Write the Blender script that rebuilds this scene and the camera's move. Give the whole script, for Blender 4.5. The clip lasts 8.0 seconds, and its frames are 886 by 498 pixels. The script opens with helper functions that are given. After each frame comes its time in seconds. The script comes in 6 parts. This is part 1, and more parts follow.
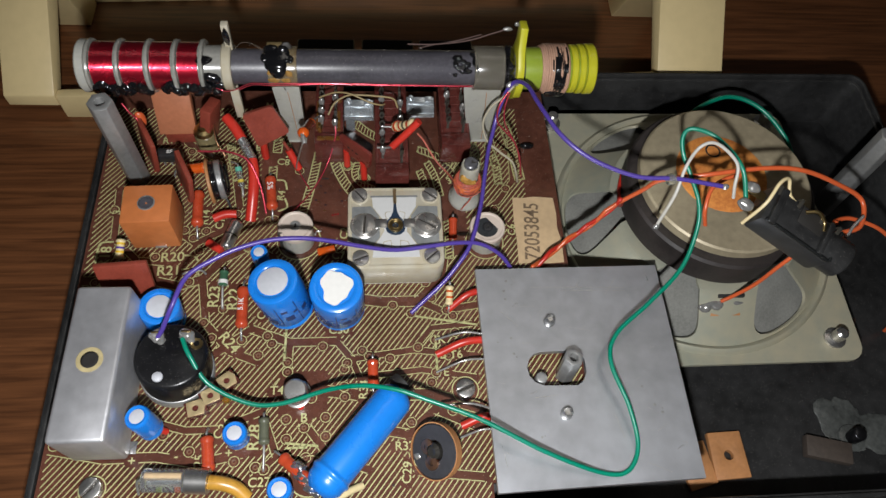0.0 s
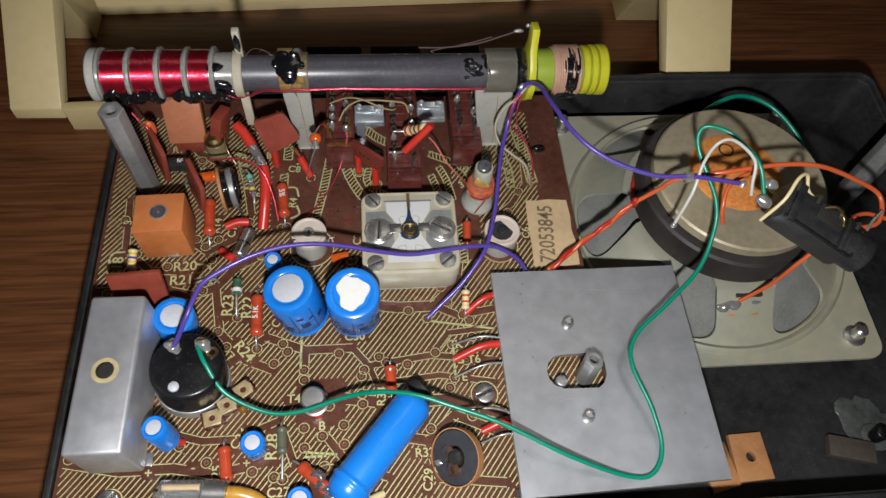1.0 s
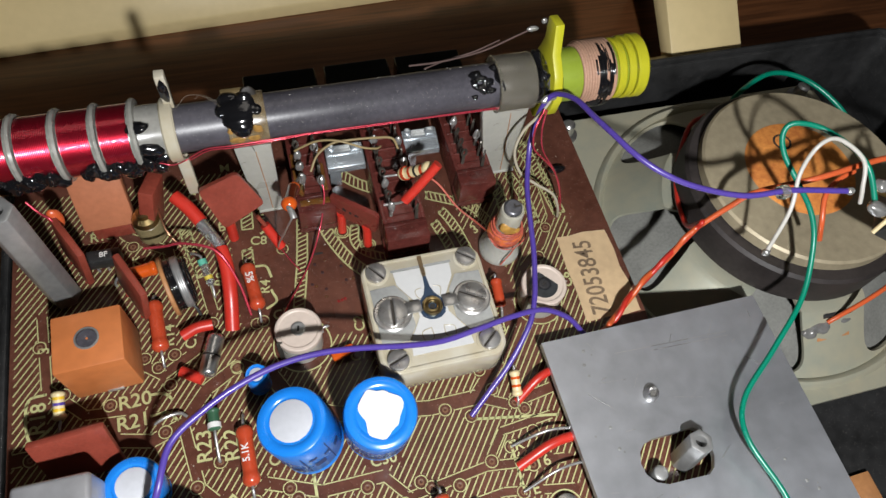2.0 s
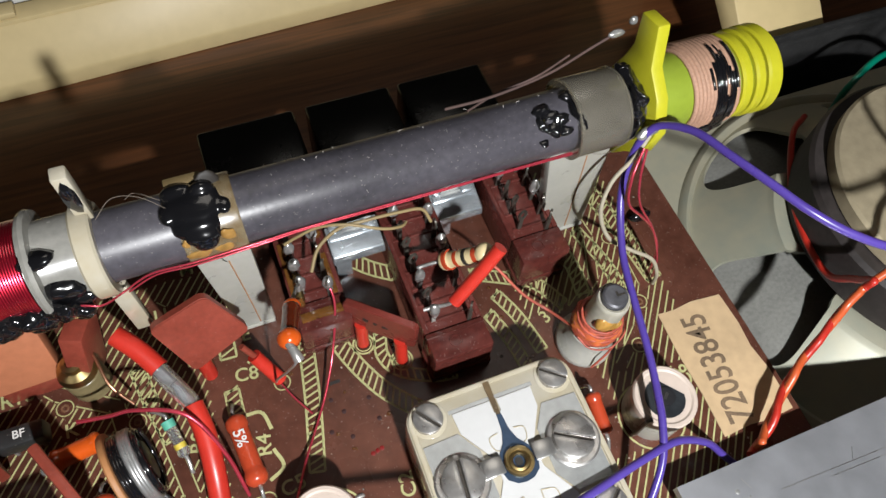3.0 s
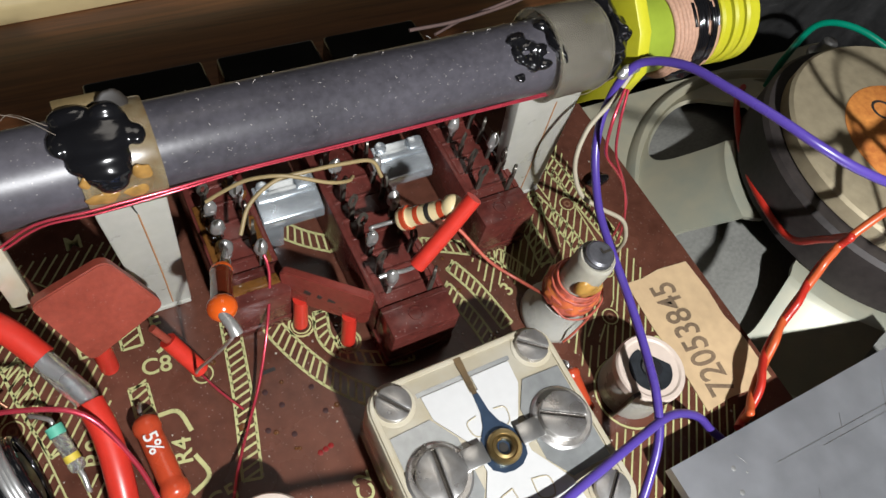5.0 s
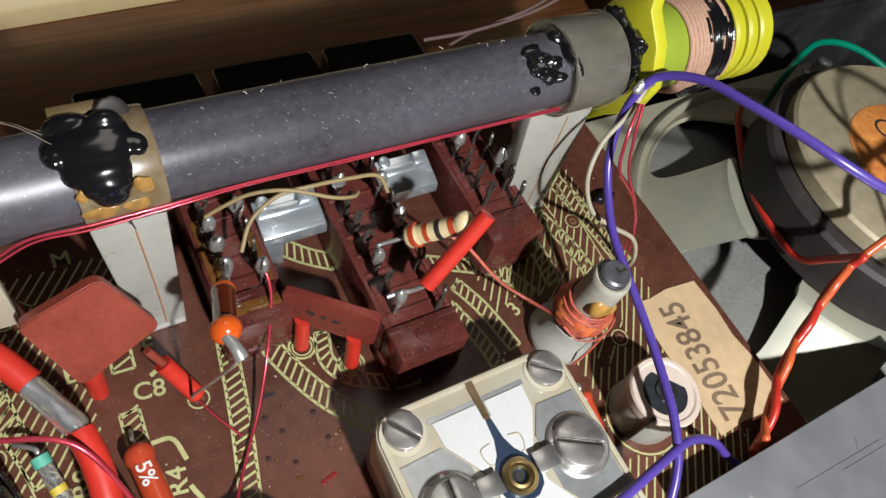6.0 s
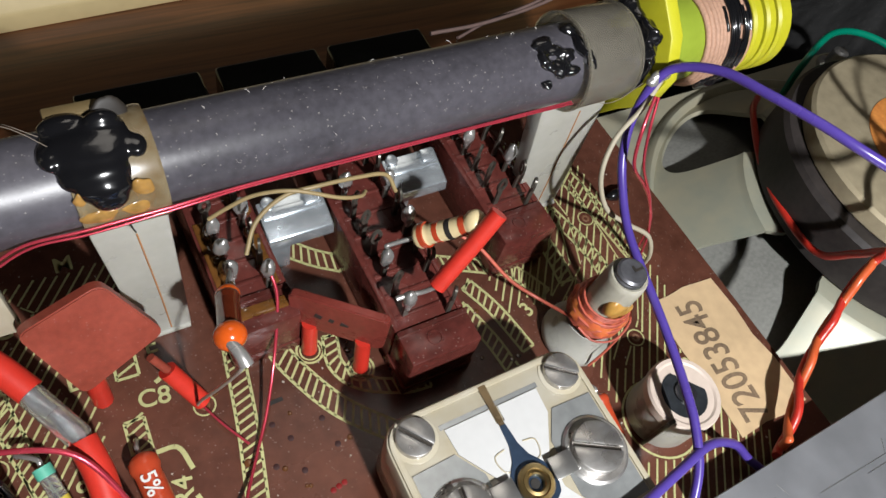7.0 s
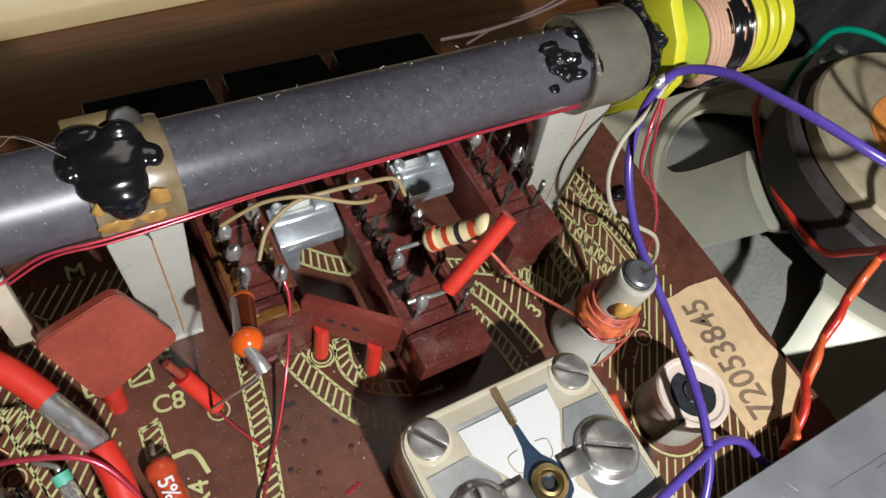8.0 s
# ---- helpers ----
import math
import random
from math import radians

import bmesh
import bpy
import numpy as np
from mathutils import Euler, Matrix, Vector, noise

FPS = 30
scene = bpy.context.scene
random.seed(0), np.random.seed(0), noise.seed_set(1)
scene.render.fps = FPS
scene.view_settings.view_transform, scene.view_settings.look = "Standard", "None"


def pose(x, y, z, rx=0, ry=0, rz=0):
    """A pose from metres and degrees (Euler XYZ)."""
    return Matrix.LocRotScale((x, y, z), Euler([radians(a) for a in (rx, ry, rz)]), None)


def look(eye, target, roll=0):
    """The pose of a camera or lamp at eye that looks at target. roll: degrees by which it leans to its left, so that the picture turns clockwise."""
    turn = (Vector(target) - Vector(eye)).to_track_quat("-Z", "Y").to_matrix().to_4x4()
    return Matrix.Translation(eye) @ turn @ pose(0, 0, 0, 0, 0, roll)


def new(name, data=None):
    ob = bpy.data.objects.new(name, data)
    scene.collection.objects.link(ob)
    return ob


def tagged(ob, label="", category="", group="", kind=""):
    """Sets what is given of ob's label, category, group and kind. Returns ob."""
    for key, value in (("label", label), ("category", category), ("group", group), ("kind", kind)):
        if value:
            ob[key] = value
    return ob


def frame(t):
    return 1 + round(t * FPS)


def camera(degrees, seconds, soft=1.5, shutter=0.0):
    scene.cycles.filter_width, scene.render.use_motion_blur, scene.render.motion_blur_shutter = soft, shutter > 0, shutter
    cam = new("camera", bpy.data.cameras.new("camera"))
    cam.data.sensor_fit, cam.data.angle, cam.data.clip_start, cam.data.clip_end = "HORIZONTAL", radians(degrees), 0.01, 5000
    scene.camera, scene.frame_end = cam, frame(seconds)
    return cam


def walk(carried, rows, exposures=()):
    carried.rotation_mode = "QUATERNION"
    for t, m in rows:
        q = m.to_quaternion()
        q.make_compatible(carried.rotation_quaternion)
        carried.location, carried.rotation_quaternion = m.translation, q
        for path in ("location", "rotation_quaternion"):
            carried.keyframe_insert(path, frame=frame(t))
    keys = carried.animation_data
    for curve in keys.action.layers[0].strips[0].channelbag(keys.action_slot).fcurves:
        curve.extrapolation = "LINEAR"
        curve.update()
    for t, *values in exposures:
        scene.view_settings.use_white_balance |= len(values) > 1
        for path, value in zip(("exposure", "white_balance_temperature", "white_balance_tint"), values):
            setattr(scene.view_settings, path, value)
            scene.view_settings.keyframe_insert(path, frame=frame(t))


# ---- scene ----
cam = camera(64.07, 8.0)
PATH = [
    (0, (-0.00483, -0.09722, 0.17531), (0.00434, -0.04931, 0.08802), 8.53),
    (0.5, (-0.00723, -0.09777, 0.17619), (0.00208, -0.04979, 0.08895), 8.35),
    (1, (-0.00892, -0.09802, 0.17237), (0.00038, -0.04860, 0.08593), 7.27),
    (1.5, (-0.01558, -0.08222, 0.15791), (-0.00266, -0.03297, 0.07185), 6.85),
    (1.8, (-0.01970, -0.06522, 0.14996), (-0.00290, -0.01982, 0.06246), 9.30),
    (2, (-0.02415, -0.05695, 0.14137), (-0.00441, -0.01072, 0.05493), 9.65),
    (2.2, (-0.02797, -0.04412, 0.13311), (-0.00752, 0.00122, 0.04636), 7.98),
    (3.3, (-0.02099, -0.01252, 0.10014), (0.00154, 0.03174, 0.01335), 6.41),
    (3.5, (-0.02066, -0.01184, 0.09459), (0.00086, 0.03198, 0.00731), 5.29),
    (3.8, (-0.02798, -0.01360, 0.09173), (0.00032, 0.02940, 0.00598), 11.20),
    (4, (-0.02926, -0.01402, 0.08936), (0.00192, 0.02785, 0.00407), 14.49),
    (4.5, (-0.02980, -0.01258, 0.08920), (0.00424, 0.02880, 0.00477), 16.10),
    (4.7, (-0.02945, -0.01217, 0.09135), (0.00618, 0.02837, 0.00717), 17.37),
    (5.8, (-0.03319, -0.00800, 0.08513), (0.00792, 0.03136, 0.00290), 22.31),
    (6, (-0.03207, -0.00777, 0.08659), (0.00911, 0.03267, 0.00493), 21.48),
    (6.5, (-0.03083, -0.00704, 0.08374), (0.00976, 0.03341, 0.00180), 20.86),
    (7, (-0.03114, -0.00651, 0.08461), (0.00891, 0.03432, 0.00259), 19.90),
    (7.5, (-0.03230, -0.00585, 0.08539), (0.00778, 0.03459, 0.00318), 19.80),
    (8, (-0.03255, -0.00573, 0.08529), (0.00769, 0.03484, 0.00323), 19.49),
]
EXPOSURES = [(0, -0.4), (1.4, -0.28), (2.2, 0.05), (3.3, 0.3), (8, 0.3)]
walk(cam, [(t, look(eye, target, roll)) for t, eye, target, roll in PATH], EXPOSURES)


# ---- light ----
world = bpy.data.worlds.new("room")
scene.world = world
world.use_nodes = True
world.node_tree.nodes["Background"].inputs[0].default_value = (0.95, 0.97, 1.0, 1)
world.node_tree.nodes["Background"].inputs[1].default_value = 0.045

torch = bpy.data.lights.new("phone_torch", "SPOT")
torch.energy, torch.shadow_soft_size, torch.color = 3.05, 0.004, (0.975, 0.985, 1.0)
torch.spot_size, torch.spot_blend = radians(120), 0.6
new("phone_torch", torch).matrix_world = look((-0.008, -0.130, 0.165), (0.01, 0.005, 0.0))

# Unseen lamp, added as weak warm fill from overhead.
fill_lamp = bpy.data.lights.new("fill_lamp", "AREA")
fill_lamp.energy, fill_lamp.size, fill_lamp.color = 1.5, 0.6, (1.0, 0.93, 0.84)
new("fill_lamp", fill_lamp).matrix_world = look((0.35, 0.5, 1.6), (0.02, 0.0, 0.0))


# ---- materials ----
def mat(name, color, rough=0.5, metal=0.0, var=0.15, grain=900.0, blot=90.0, bump=0.15, coat=0.0, trans=0.0, sss=0.0, spec=0.5, alpha=1.0, tint=None, specks=0.0):
    """A surface with fine grain and larger blotches, both in real size."""
    m = bpy.data.materials.new(name)
    m.use_nodes = True
    nt = m.node_tree
    n, l = nt.nodes, nt.links
    b = n["Principled BSDF"]
    co = n.new("ShaderNodeTexCoord")
    fine, big = n.new("ShaderNodeTexNoise"), n.new("ShaderNodeTexNoise")
    fine.inputs["Scale"].default_value, big.inputs["Scale"].default_value = grain, blot
    fine.inputs["Detail"].default_value, big.inputs["Detail"].default_value = 4, 5
    for x in (fine, big):
        l.new(co.outputs["Object"], x.inputs["Vector"])
    dark = tint or tuple(c * (1 - 2.2 * var) if var < 0.4 else c * 0.2 for c in color)
    ramp = n.new("ShaderNodeValToRGB")
    ramp.color_ramp.elements[0].position, ramp.color_ramp.elements[1].position = 0.3, 0.65
    ramp.color_ramp.elements[0].color = (*[max(0, c) for c in dark], 1)
    ramp.color_ramp.elements[1].color = (*color, 1)
    mid = n.new("ShaderNodeMath")
    mid.operation = "MULTIPLY_ADD"
    mid.inputs[1].default_value = 0.4
    l.new(fine.outputs["Fac"], mid.inputs[0])
    part_big = n.new("ShaderNodeMath")
    part_big.operation = "MULTIPLY"
    part_big.inputs[1].default_value = 0.6
    l.new(big.outputs["Fac"], part_big.inputs[0])
    l.new(part_big.outputs[0], mid.inputs[2])
    l.new(mid.outputs[0], ramp.inputs["Fac"])
    out = ramp.outputs["Color"]
    if specks:
        dust = n.new("ShaderNodeTexVoronoi")
        dust.inputs["Scale"].default_value = 1700
        l.new(co.outputs["Object"], dust.inputs["Vector"])
        cut = n.new("ShaderNodeMath")
        cut.operation = "LESS_THAN"
        cut.inputs[1].default_value = 0.14
        l.new(dust.outputs["Distance"], cut.inputs[0])
        some = n.new("ShaderNodeMath")
        some.operation = "MULTIPLY"
        some.inputs[1].default_value = specks
        l.new(cut.outputs[0], some.inputs[0])
        pick = n.new("ShaderNodeMath")
        pick.operation = "MULTIPLY"
        l.new(some.outputs[0], pick.inputs[0])
        l.new(dust.outputs["Color"], pick.inputs[1])
        mix = n.new("ShaderNodeMix")
        mix.data_type = "RGBA"
        l.new(pick.outputs[0], mix.inputs["Factor"])
        l.new(out, mix.inputs["A"])
        mix.inputs["B"].default_value = (0.6, 0.56, 0.5, 1)
        out = mix.outputs["Result"]
    l.new(out, b.inputs["Base Color"])
    rr = n.new("ShaderNodeMapRange")
    rr.inputs["To Min"].default_value, rr.inputs["To Max"].default_value = max(0.03, rough - 0.12), min(1, rough + 0.12)
    l.new(big.outputs["Fac"], rr.inputs["Value"])
    l.new(rr.outputs["Result"], b.inputs["Roughness"])
    b.inputs["Metallic"].default_value = metal
    b.inputs["Specular IOR Level"].default_value = spec
    b.inputs["Coat Weight"].default_value = coat
    b.inputs["Coat Roughness"].default_value = 0.08
    b.inputs["Transmission Weight"].default_value = trans
    if sss:
        b.inputs["Subsurface Weight"].default_value = sss
        b.inputs["Subsurface Radius"].default_value = (0.002, 0.002, 0.0015)
    if bump:
        bp = n.new("ShaderNodeBump")
        bp.inputs["Strength"].default_value, bp.inputs["Distance"].default_value = bump, 0.0002
        l.new(mid.outputs[0], bp.inputs["Height"])
        l.new(bp.outputs["Normal"], b.inputs["Normal"])
    return m


def wood_mat():
    m = mat("stained_wood", (0.13, 0.050, 0.022), 0.38, var=0.25, grain=60, blot=9, coat=0.25)
    nt = m.node_tree
    n, l = nt.nodes, nt.links
    co = [x for x in n if x.type == "TEX_COORD"][0]
    mp = n.new("ShaderNodeMapping")
    mp.inputs["Scale"].default_value = (10, 210, 20)
    mp.inputs["Rotation"].default_value = (0, 0, radians(32))
    l.new(co.outputs["Object"], mp.inputs["Vector"])
    g = n.new("ShaderNodeTexNoise")
    g.inputs["Scale"].default_value, g.inputs["Detail"].default_value, g.inputs["Distortion"].default_value = 3.0, 8, 0.6
    l.new(mp.outputs["Vector"], g.inputs["Vector"])
    r = n.new("ShaderNodeValToRGB")
    r.color_ramp.elements[0].position, r.color_ramp.elements[1].position = 0.35, 0.68
    r.color_ramp.elements[0].color = (0.074, 0.027, 0.010, 1)
    r.color_ramp.elements[1].color = (0.160, 0.060, 0.022, 1)
    l.new(g.outputs["Fac"], r.inputs["Fac"])
    l.new(r.outputs["Color"], n["Principled BSDF"].inputs["Base Color"])
    return m


WOOD = wood_mat()
BOARD = mat("brown_phenolic", (0.112, 0.042, 0.027), 0.26, var=0.26, grain=500, blot=60, bump=0.08, spec=0.28, specks=0.22)
SILK = mat("legend_ink", (0.45, 0.445, 0.20), 0.6, var=0.15, grain=1500)
BLACK = mat("black_plastic", (0.033, 0.033, 0.033), 0.40, var=0.35, grain=350, blot=45, bump=0.4, specks=0.3)
CREAM = mat("cream_plastic", (0.63, 0.50, 0.26), 0.42, var=0.06, grain=300, blot=20, bump=0.05)
ALU = mat("aluminium_sheet", (0.62, 0.63, 0.66), 0.33, metal=1.0, var=0.08, grain=500, blot=45, bump=0.08)
STEEL = mat("bright_steel", (0.62, 0.61, 0.59), 0.28, metal=0.92, var=0.12, grain=900, bump=0.1)
DULL = mat("dull_zinc", (0.44, 0.44, 0.43), 0.40, metal=0.65, var=0.15, grain=700, bump=0.2)
BRASS = mat("brass", (0.52, 0.38, 0.17), 0.34, metal=1.0, var=0.15)
COPPER = mat("bare_copper", (0.75, 0.40, 0.24), 0.35, metal=1.0, var=0.15)
SOLDER = mat("solder", (0.48, 0.47, 0.45), 0.26, metal=0.65, var=0.2, bump=0.3)
FERRITE = mat("dark_ferrite", (0.074, 0.070, 0.082), 0.36, var=0.26, grain=1200, blot=70, bump=0.16, specks=0.3)
REDWIRE = mat("red_enamel_wire", (0.66, 0.024, 0.055), 0.28, metal=0.9, coat=1.0, var=0.1, bump=0)
PINKWIRE = mat("pink_enamel_wire", (0.56, 0.055, 0.085), 0.25, metal=0.6, coat=0.5, var=0.1)
NYLON = mat("milky_nylon", (0.38, 0.375, 0.335), 0.30, var=0.07, blot=140, sss=0.3, bump=0.01)
AGED = mat("yellowed_clear_plastic", (0.74, 0.68, 0.54), 0.18, var=0.16, blot=200, trans=0.85, bump=0.05)
YELLOW = mat("yellow_plastic", (0.45, 0.43, 0.02), 0.35, var=0.06, sss=0.1)
LIME = mat("green_yellow_plastic", (0.23, 0.30, 0.03), 0.3, var=0.08)
WAX = mat("black_wax", (0.006, 0.006, 0.007), 0.12, var=0.1, grain=300, bump=0.15, coat=0.7)
BLUE = mat("blue_sleeve", (0.010, 0.18, 0.62), 0.27, var=0.06, coat=0.3, bump=0.04)
NAVY = mat("dark_print", (0.01, 0.03, 0.12), 0.5)
ALUTOP = mat("can_top", (0.47, 0.48, 0.51), 0.55, var=0.06, bump=0.1)
PURPLE = mat("purple_insulation", (0.075, 0.045, 0.27), 0.3, var=0.08, bump=0.05)
GREEN = mat("green_insulation", (0.0, 0.19, 0.115), 0.3, var=0.08, bump=0.05)
ORANGE = mat("orange_insulation", (0.56, 0.10, 0.03), 0.32, var=0.08, bump=0.05)
RED = mat("red_insulation", (0.52, 0.030, 0.018), 0.36, var=0.14, bump=0.06)
WHITEW = mat("white_insulation", (0.52, 0.50, 0.45), 0.4, var=0.1)
BAKELITE = mat("red_brown_bakelite", (0.118, 0.029, 0.023), 0.24, var=0.28, blot=160, bump=0.3, specks=0.28)
CERAMIC = mat("red_brown_ceramic", (0.255, 0.050, 0.031), 0.36, var=0.18, grain=1400, blot=160, bump=0.3, specks=0.1)
SIENNA = mat("orange_brown_block", (0.52, 0.165, 0.05), 0.42, var=0.14, grain=350, blot=60, bump=0.12)
RESIST = mat("red_resistor_lacquer", (0.43, 0.055, 0.020), 0.25, var=0.1, coat=0.3)
RESIST_O = mat("orange_resistor_lacquer", (0.56, 0.085, 0.010), 0.16, var=0.1, coat=0.6)
BEIGE = mat("beige_resistor_body", (0.66, 0.54, 0.30), 0.35, var=0.08)
PAPER = mat("manila_paper", (0.52, 0.37, 0.21), 0.8, var=0.12, grain=600, blot=80)
# Print black; also colours slots, holes and a recess with their shade.
INK = mat("black_ink_and_shade", (0.02, 0.018, 0.016), 0.6)
STAMP = mat("faded_stamp_ink", (0.20, 0.135, 0.08), 0.8, var=0.3, grain=2500)
WHITE = mat("white_plastic", (0.66, 0.65, 0.62), 0.45, var=0.05)
PEACH = mat("pale_pink_ceramic", (0.56, 0.465, 0.395), 0.5, var=0.08)
GLASS = mat("clear_glass", (0.9, 0.92, 0.92), 0.06, var=0.02, trans=0.92, bump=0)
CLEAR = mat("clear_acrylic", (0.80, 0.79, 0.70), 0.10, var=0.04, trans=0.85, bump=0.02)
SPKGREY = mat("passivated_steel", (0.38, 0.345, 0.245), 0.46, metal=0.2, var=0.14, grain=250, blot=24, bump=0.06, tint=(0.255, 0.275, 0.225))
MAGTOP = mat("magnet_plate_steel", (0.42, 0.355, 0.235), 0.5, metal=0.25, var=0.18, grain=500, blot=35, specks=0.25)
MAGNET = mat("ferrite_magnet", (0.034, 0.027, 0.025), 0.6, var=0.3, blot=120, bump=0.4)
CONE = mat("speaker_cloth", (0.21, 0.21, 0.19), 0.9, var=0.2, grain=1500, bump=0.4)
FIBRE = mat("brown_fibre_tab", (0.42, 0.19, 0.07), 0.6, var=0.15)
ORLABEL = mat("orange_paper", (0.80, 0.33, 0.07), 0.7, var=0.2, blot=70, tint=(0.40, 0.10, 0.02))


# ---- building blocks (in millimetres) ----
MM = 0.001


def part(name, bm, material, parent=None, label=""):
    """Links a bmesh, in millimetres, as one mesh object under a thing or a part."""
    bmesh.ops.scale(bm, vec=(MM, MM, MM), verts=bm.verts)
    me = bpy.data.meshes.new(name)
    crease = 75 if all(f.smooth for f in bm.faces) else 35
    bm.to_mesh(me)
    bm.free()
    for p in me.polygons:
        p.use_smooth = True
    me.set_sharp_from_angle(angle=radians(crease))
    me.materials.append(material)
    ob = new(name, me)
    if parent:
        ob.parent = parent
    if label:
        tagged(ob, label)
    return ob


def thing(name, label, category, x=0, y=0, z=0, rx=0, ry=0, rz=0, group="", kind=""):
    """An empty at the base of a thing."""
    ob = new(name)
    ob.empty_display_size = 0.005
    ob.matrix_basis = pose(x * MM, y * MM, z * MM, rx, ry, rz)
    return tagged(ob, label, category, group, kind)


def solo(name, bm, material, label, category, x=0, y=0, z=0, rx=0, ry=0, rz=0, group="", kind=""):
    ob = part(name, bm, material)
    ob.matrix_basis = pose(x * MM, y * MM, z * MM, rx, ry, rz)
    return tagged(ob, label, category, group, kind)


def moved(bm, x=0, y=0, z=0, rx=0, ry=0, rz=0):
    bmesh.ops.transform(bm, matrix=pose(x, y, z, rx, ry, rz), verts=bm.verts)
    return bm


def joined(*some):
    """Several bmeshes of one part as one."""
    a = some[0]
    for b in some[1:]:
        me = bpy.data.meshes.new("tmp")
        b.to_mesh(me)
        b.free()
        a.from_mesh(me)
        bpy.data.meshes.remove(me)
    return a


def box(sx, sy, sz, x=0, y=0, z=0, bevel=0.0, seg=2):
    """A block whose base centre is x, y, z."""
    bm = bmesh.new()
    bmesh.ops.create_cube(bm, size=1)
    bmesh.ops.transform(bm, matrix=Matrix.Translation((x, y, z + sz / 2)) @ Matrix.Diagonal((sx, sy, sz, 1)), verts=bm.verts)
    if bevel:
        bmesh.ops.bevel(bm, geom=bm.edges[:], offset=bevel, segments=seg, affect="EDGES", profile=0.5)
    return bm


def lathe(profile, seg=32):
    """A turned body from (radius, height) pairs, bottom to top."""
    bm = bmesh.new()
    rings = []
    for r, z in profile:
        if r < 1e-6:
            rings.append([bm.verts.new((0, 0, z))])
        else:
            rings.append([bm.verts.new((r * math.cos(2 * math.pi * i / seg), r * math.sin(2 * math.pi * i / seg), z)) for i in range(seg)])
    for a, b in zip(rings, rings[1:]):
        for i in range(seg):
            j = (i + 1) % seg
            q = [a[i % len(a)], a[j % len(a)], b[j % len(b)], b[i % len(b)]]
            q = [v for k, v in enumerate(q) if v not in q[:k]]
            if len(q) > 2:
                bm.faces.new(q)
    bmesh.ops.recalc_face_normals(bm, faces=bm.faces[:])
    return bm


def cyl(r, h, z=0, bevel=0.15, seg=28):
    b = min(bevel, r * 0.45, h * 0.45)
    return lathe([(0, z), (r - b, z), (r, z + b), (r, z + h - b), (r - b * 0.4, z + h - b * 0.3), (r - b, z + h), (0, z + h)], seg)


def prism(outline, z0, z1, bevel=0.0, holes=()):
    """A slab with the given outline (and holes)."""
    bm = bmesh.new()
    loops = [list(outline)] + [list(h) for h in holes]
    edges = []
    for loop in loops:
        vs = [bm.verts.new((x, y, z0)) for x, y in loop]
        edges += [bm.edges.new((a, b)) for a, b in zip(vs, vs[1:] + vs[:1])]
    if holes:
        bmesh.ops.triangle_fill(bm, edges=edges, use_beauty=True)
    else:
        bm.faces.new(bm.verts[:])
    made = bmesh.ops.extrude_face_region(bm, geom=bm.faces[:])
    bmesh.ops.translate(bm, vec=(0, 0, z1 - z0), verts=[v for v in made["geom"] if isinstance(v, bmesh.types.BMVert)])
    bmesh.ops.recalc_face_normals(bm, faces=bm.faces[:])
    if bevel:
        sharp = [e for e in bm.edges if len(e.link_faces) == 2 and e.calc_face_angle() > 0.7]
        bmesh.ops.bevel(bm, geom=sharp, offset=bevel, segments=2, affect="EDGES", profile=0.5)
    return bm


def disc_pts(r, n=24, x=0, y=0, a0=0):
    return [(x + r * math.cos(a0 + 2 * math.pi * i / n), y + r * math.sin(a0 + 2 * math.pi * i / n)) for i in range(n)]


def round_rect(sx, sy, r, n=5, x=0, y=0):
    out = []
    for cx, cy, a in ((1, 1, 0), (-1, 1, 90), (-1, -1, 180), (1, -1, 270)):
        for i in range(n + 1):
            t = radians(a + 90 * i / n)
            out.append((x + cx * (sx / 2 - r) + r * math.cos(t), y + cy * (sy / 2 - r) + r * math.sin(t)))
    return out


def spline(points, per=8):
    """A smooth line through the points."""
    p = [Vector(q) for q in points]
    if len(p) < 3:
        return [p[0].lerp(p[-1], i / per) for i in range(per + 1)]
    p = [2 * p[0] - p[1]] + p + [2 * p[-1] - p[-2]]
    out = []
    for a, b, c, d in zip(p, p[1:], p[2:], p[3:]):
        for i in range(per):
            t = i / per
            out.append(0.5 * (2 * b + (c - a) * t + (2 * a - 5 * b + 4 * c - d) * t * t + (3 * b - a - 3 * c + d) * t ** 3))
    return out + [p[-2]]


def tube(points, r, seg=12, per=8, straight=False, radii=None):
    """A round wire along the points."""
    line = [Vector(q) for q in points] if straight else spline(points, per)
    bm = bmesh.new()
    rings, up = [], None
    for i, q in enumerate(line):
        d = (line[min(i + 1, len(line) - 1)] - line[max(i - 1, 0)]).normalized()
        if up is None:
            up = d.orthogonal().normalized()
        up = (up - d * up.dot(d)).normalized()
        side = d.cross(up)
        rad = r if radii is None else radii(i / (len(line) - 1))
        rings.append([bm.verts.new(q + rad * (up * math.cos(2 * math.pi * k / seg) + side * math.sin(2 * math.pi * k / seg))) for k in range(seg)])
    for a, b in zip(rings, rings[1:]):
        for k in range(seg):
            bm.faces.new((a[k], a[(k + 1) % seg], b[(k + 1) % seg], b[k]))
    bm.faces.new(rings[0][::-1])
    bm.faces.new(rings[-1])
    for f in bm.faces:
        f.smooth = True
    return bm


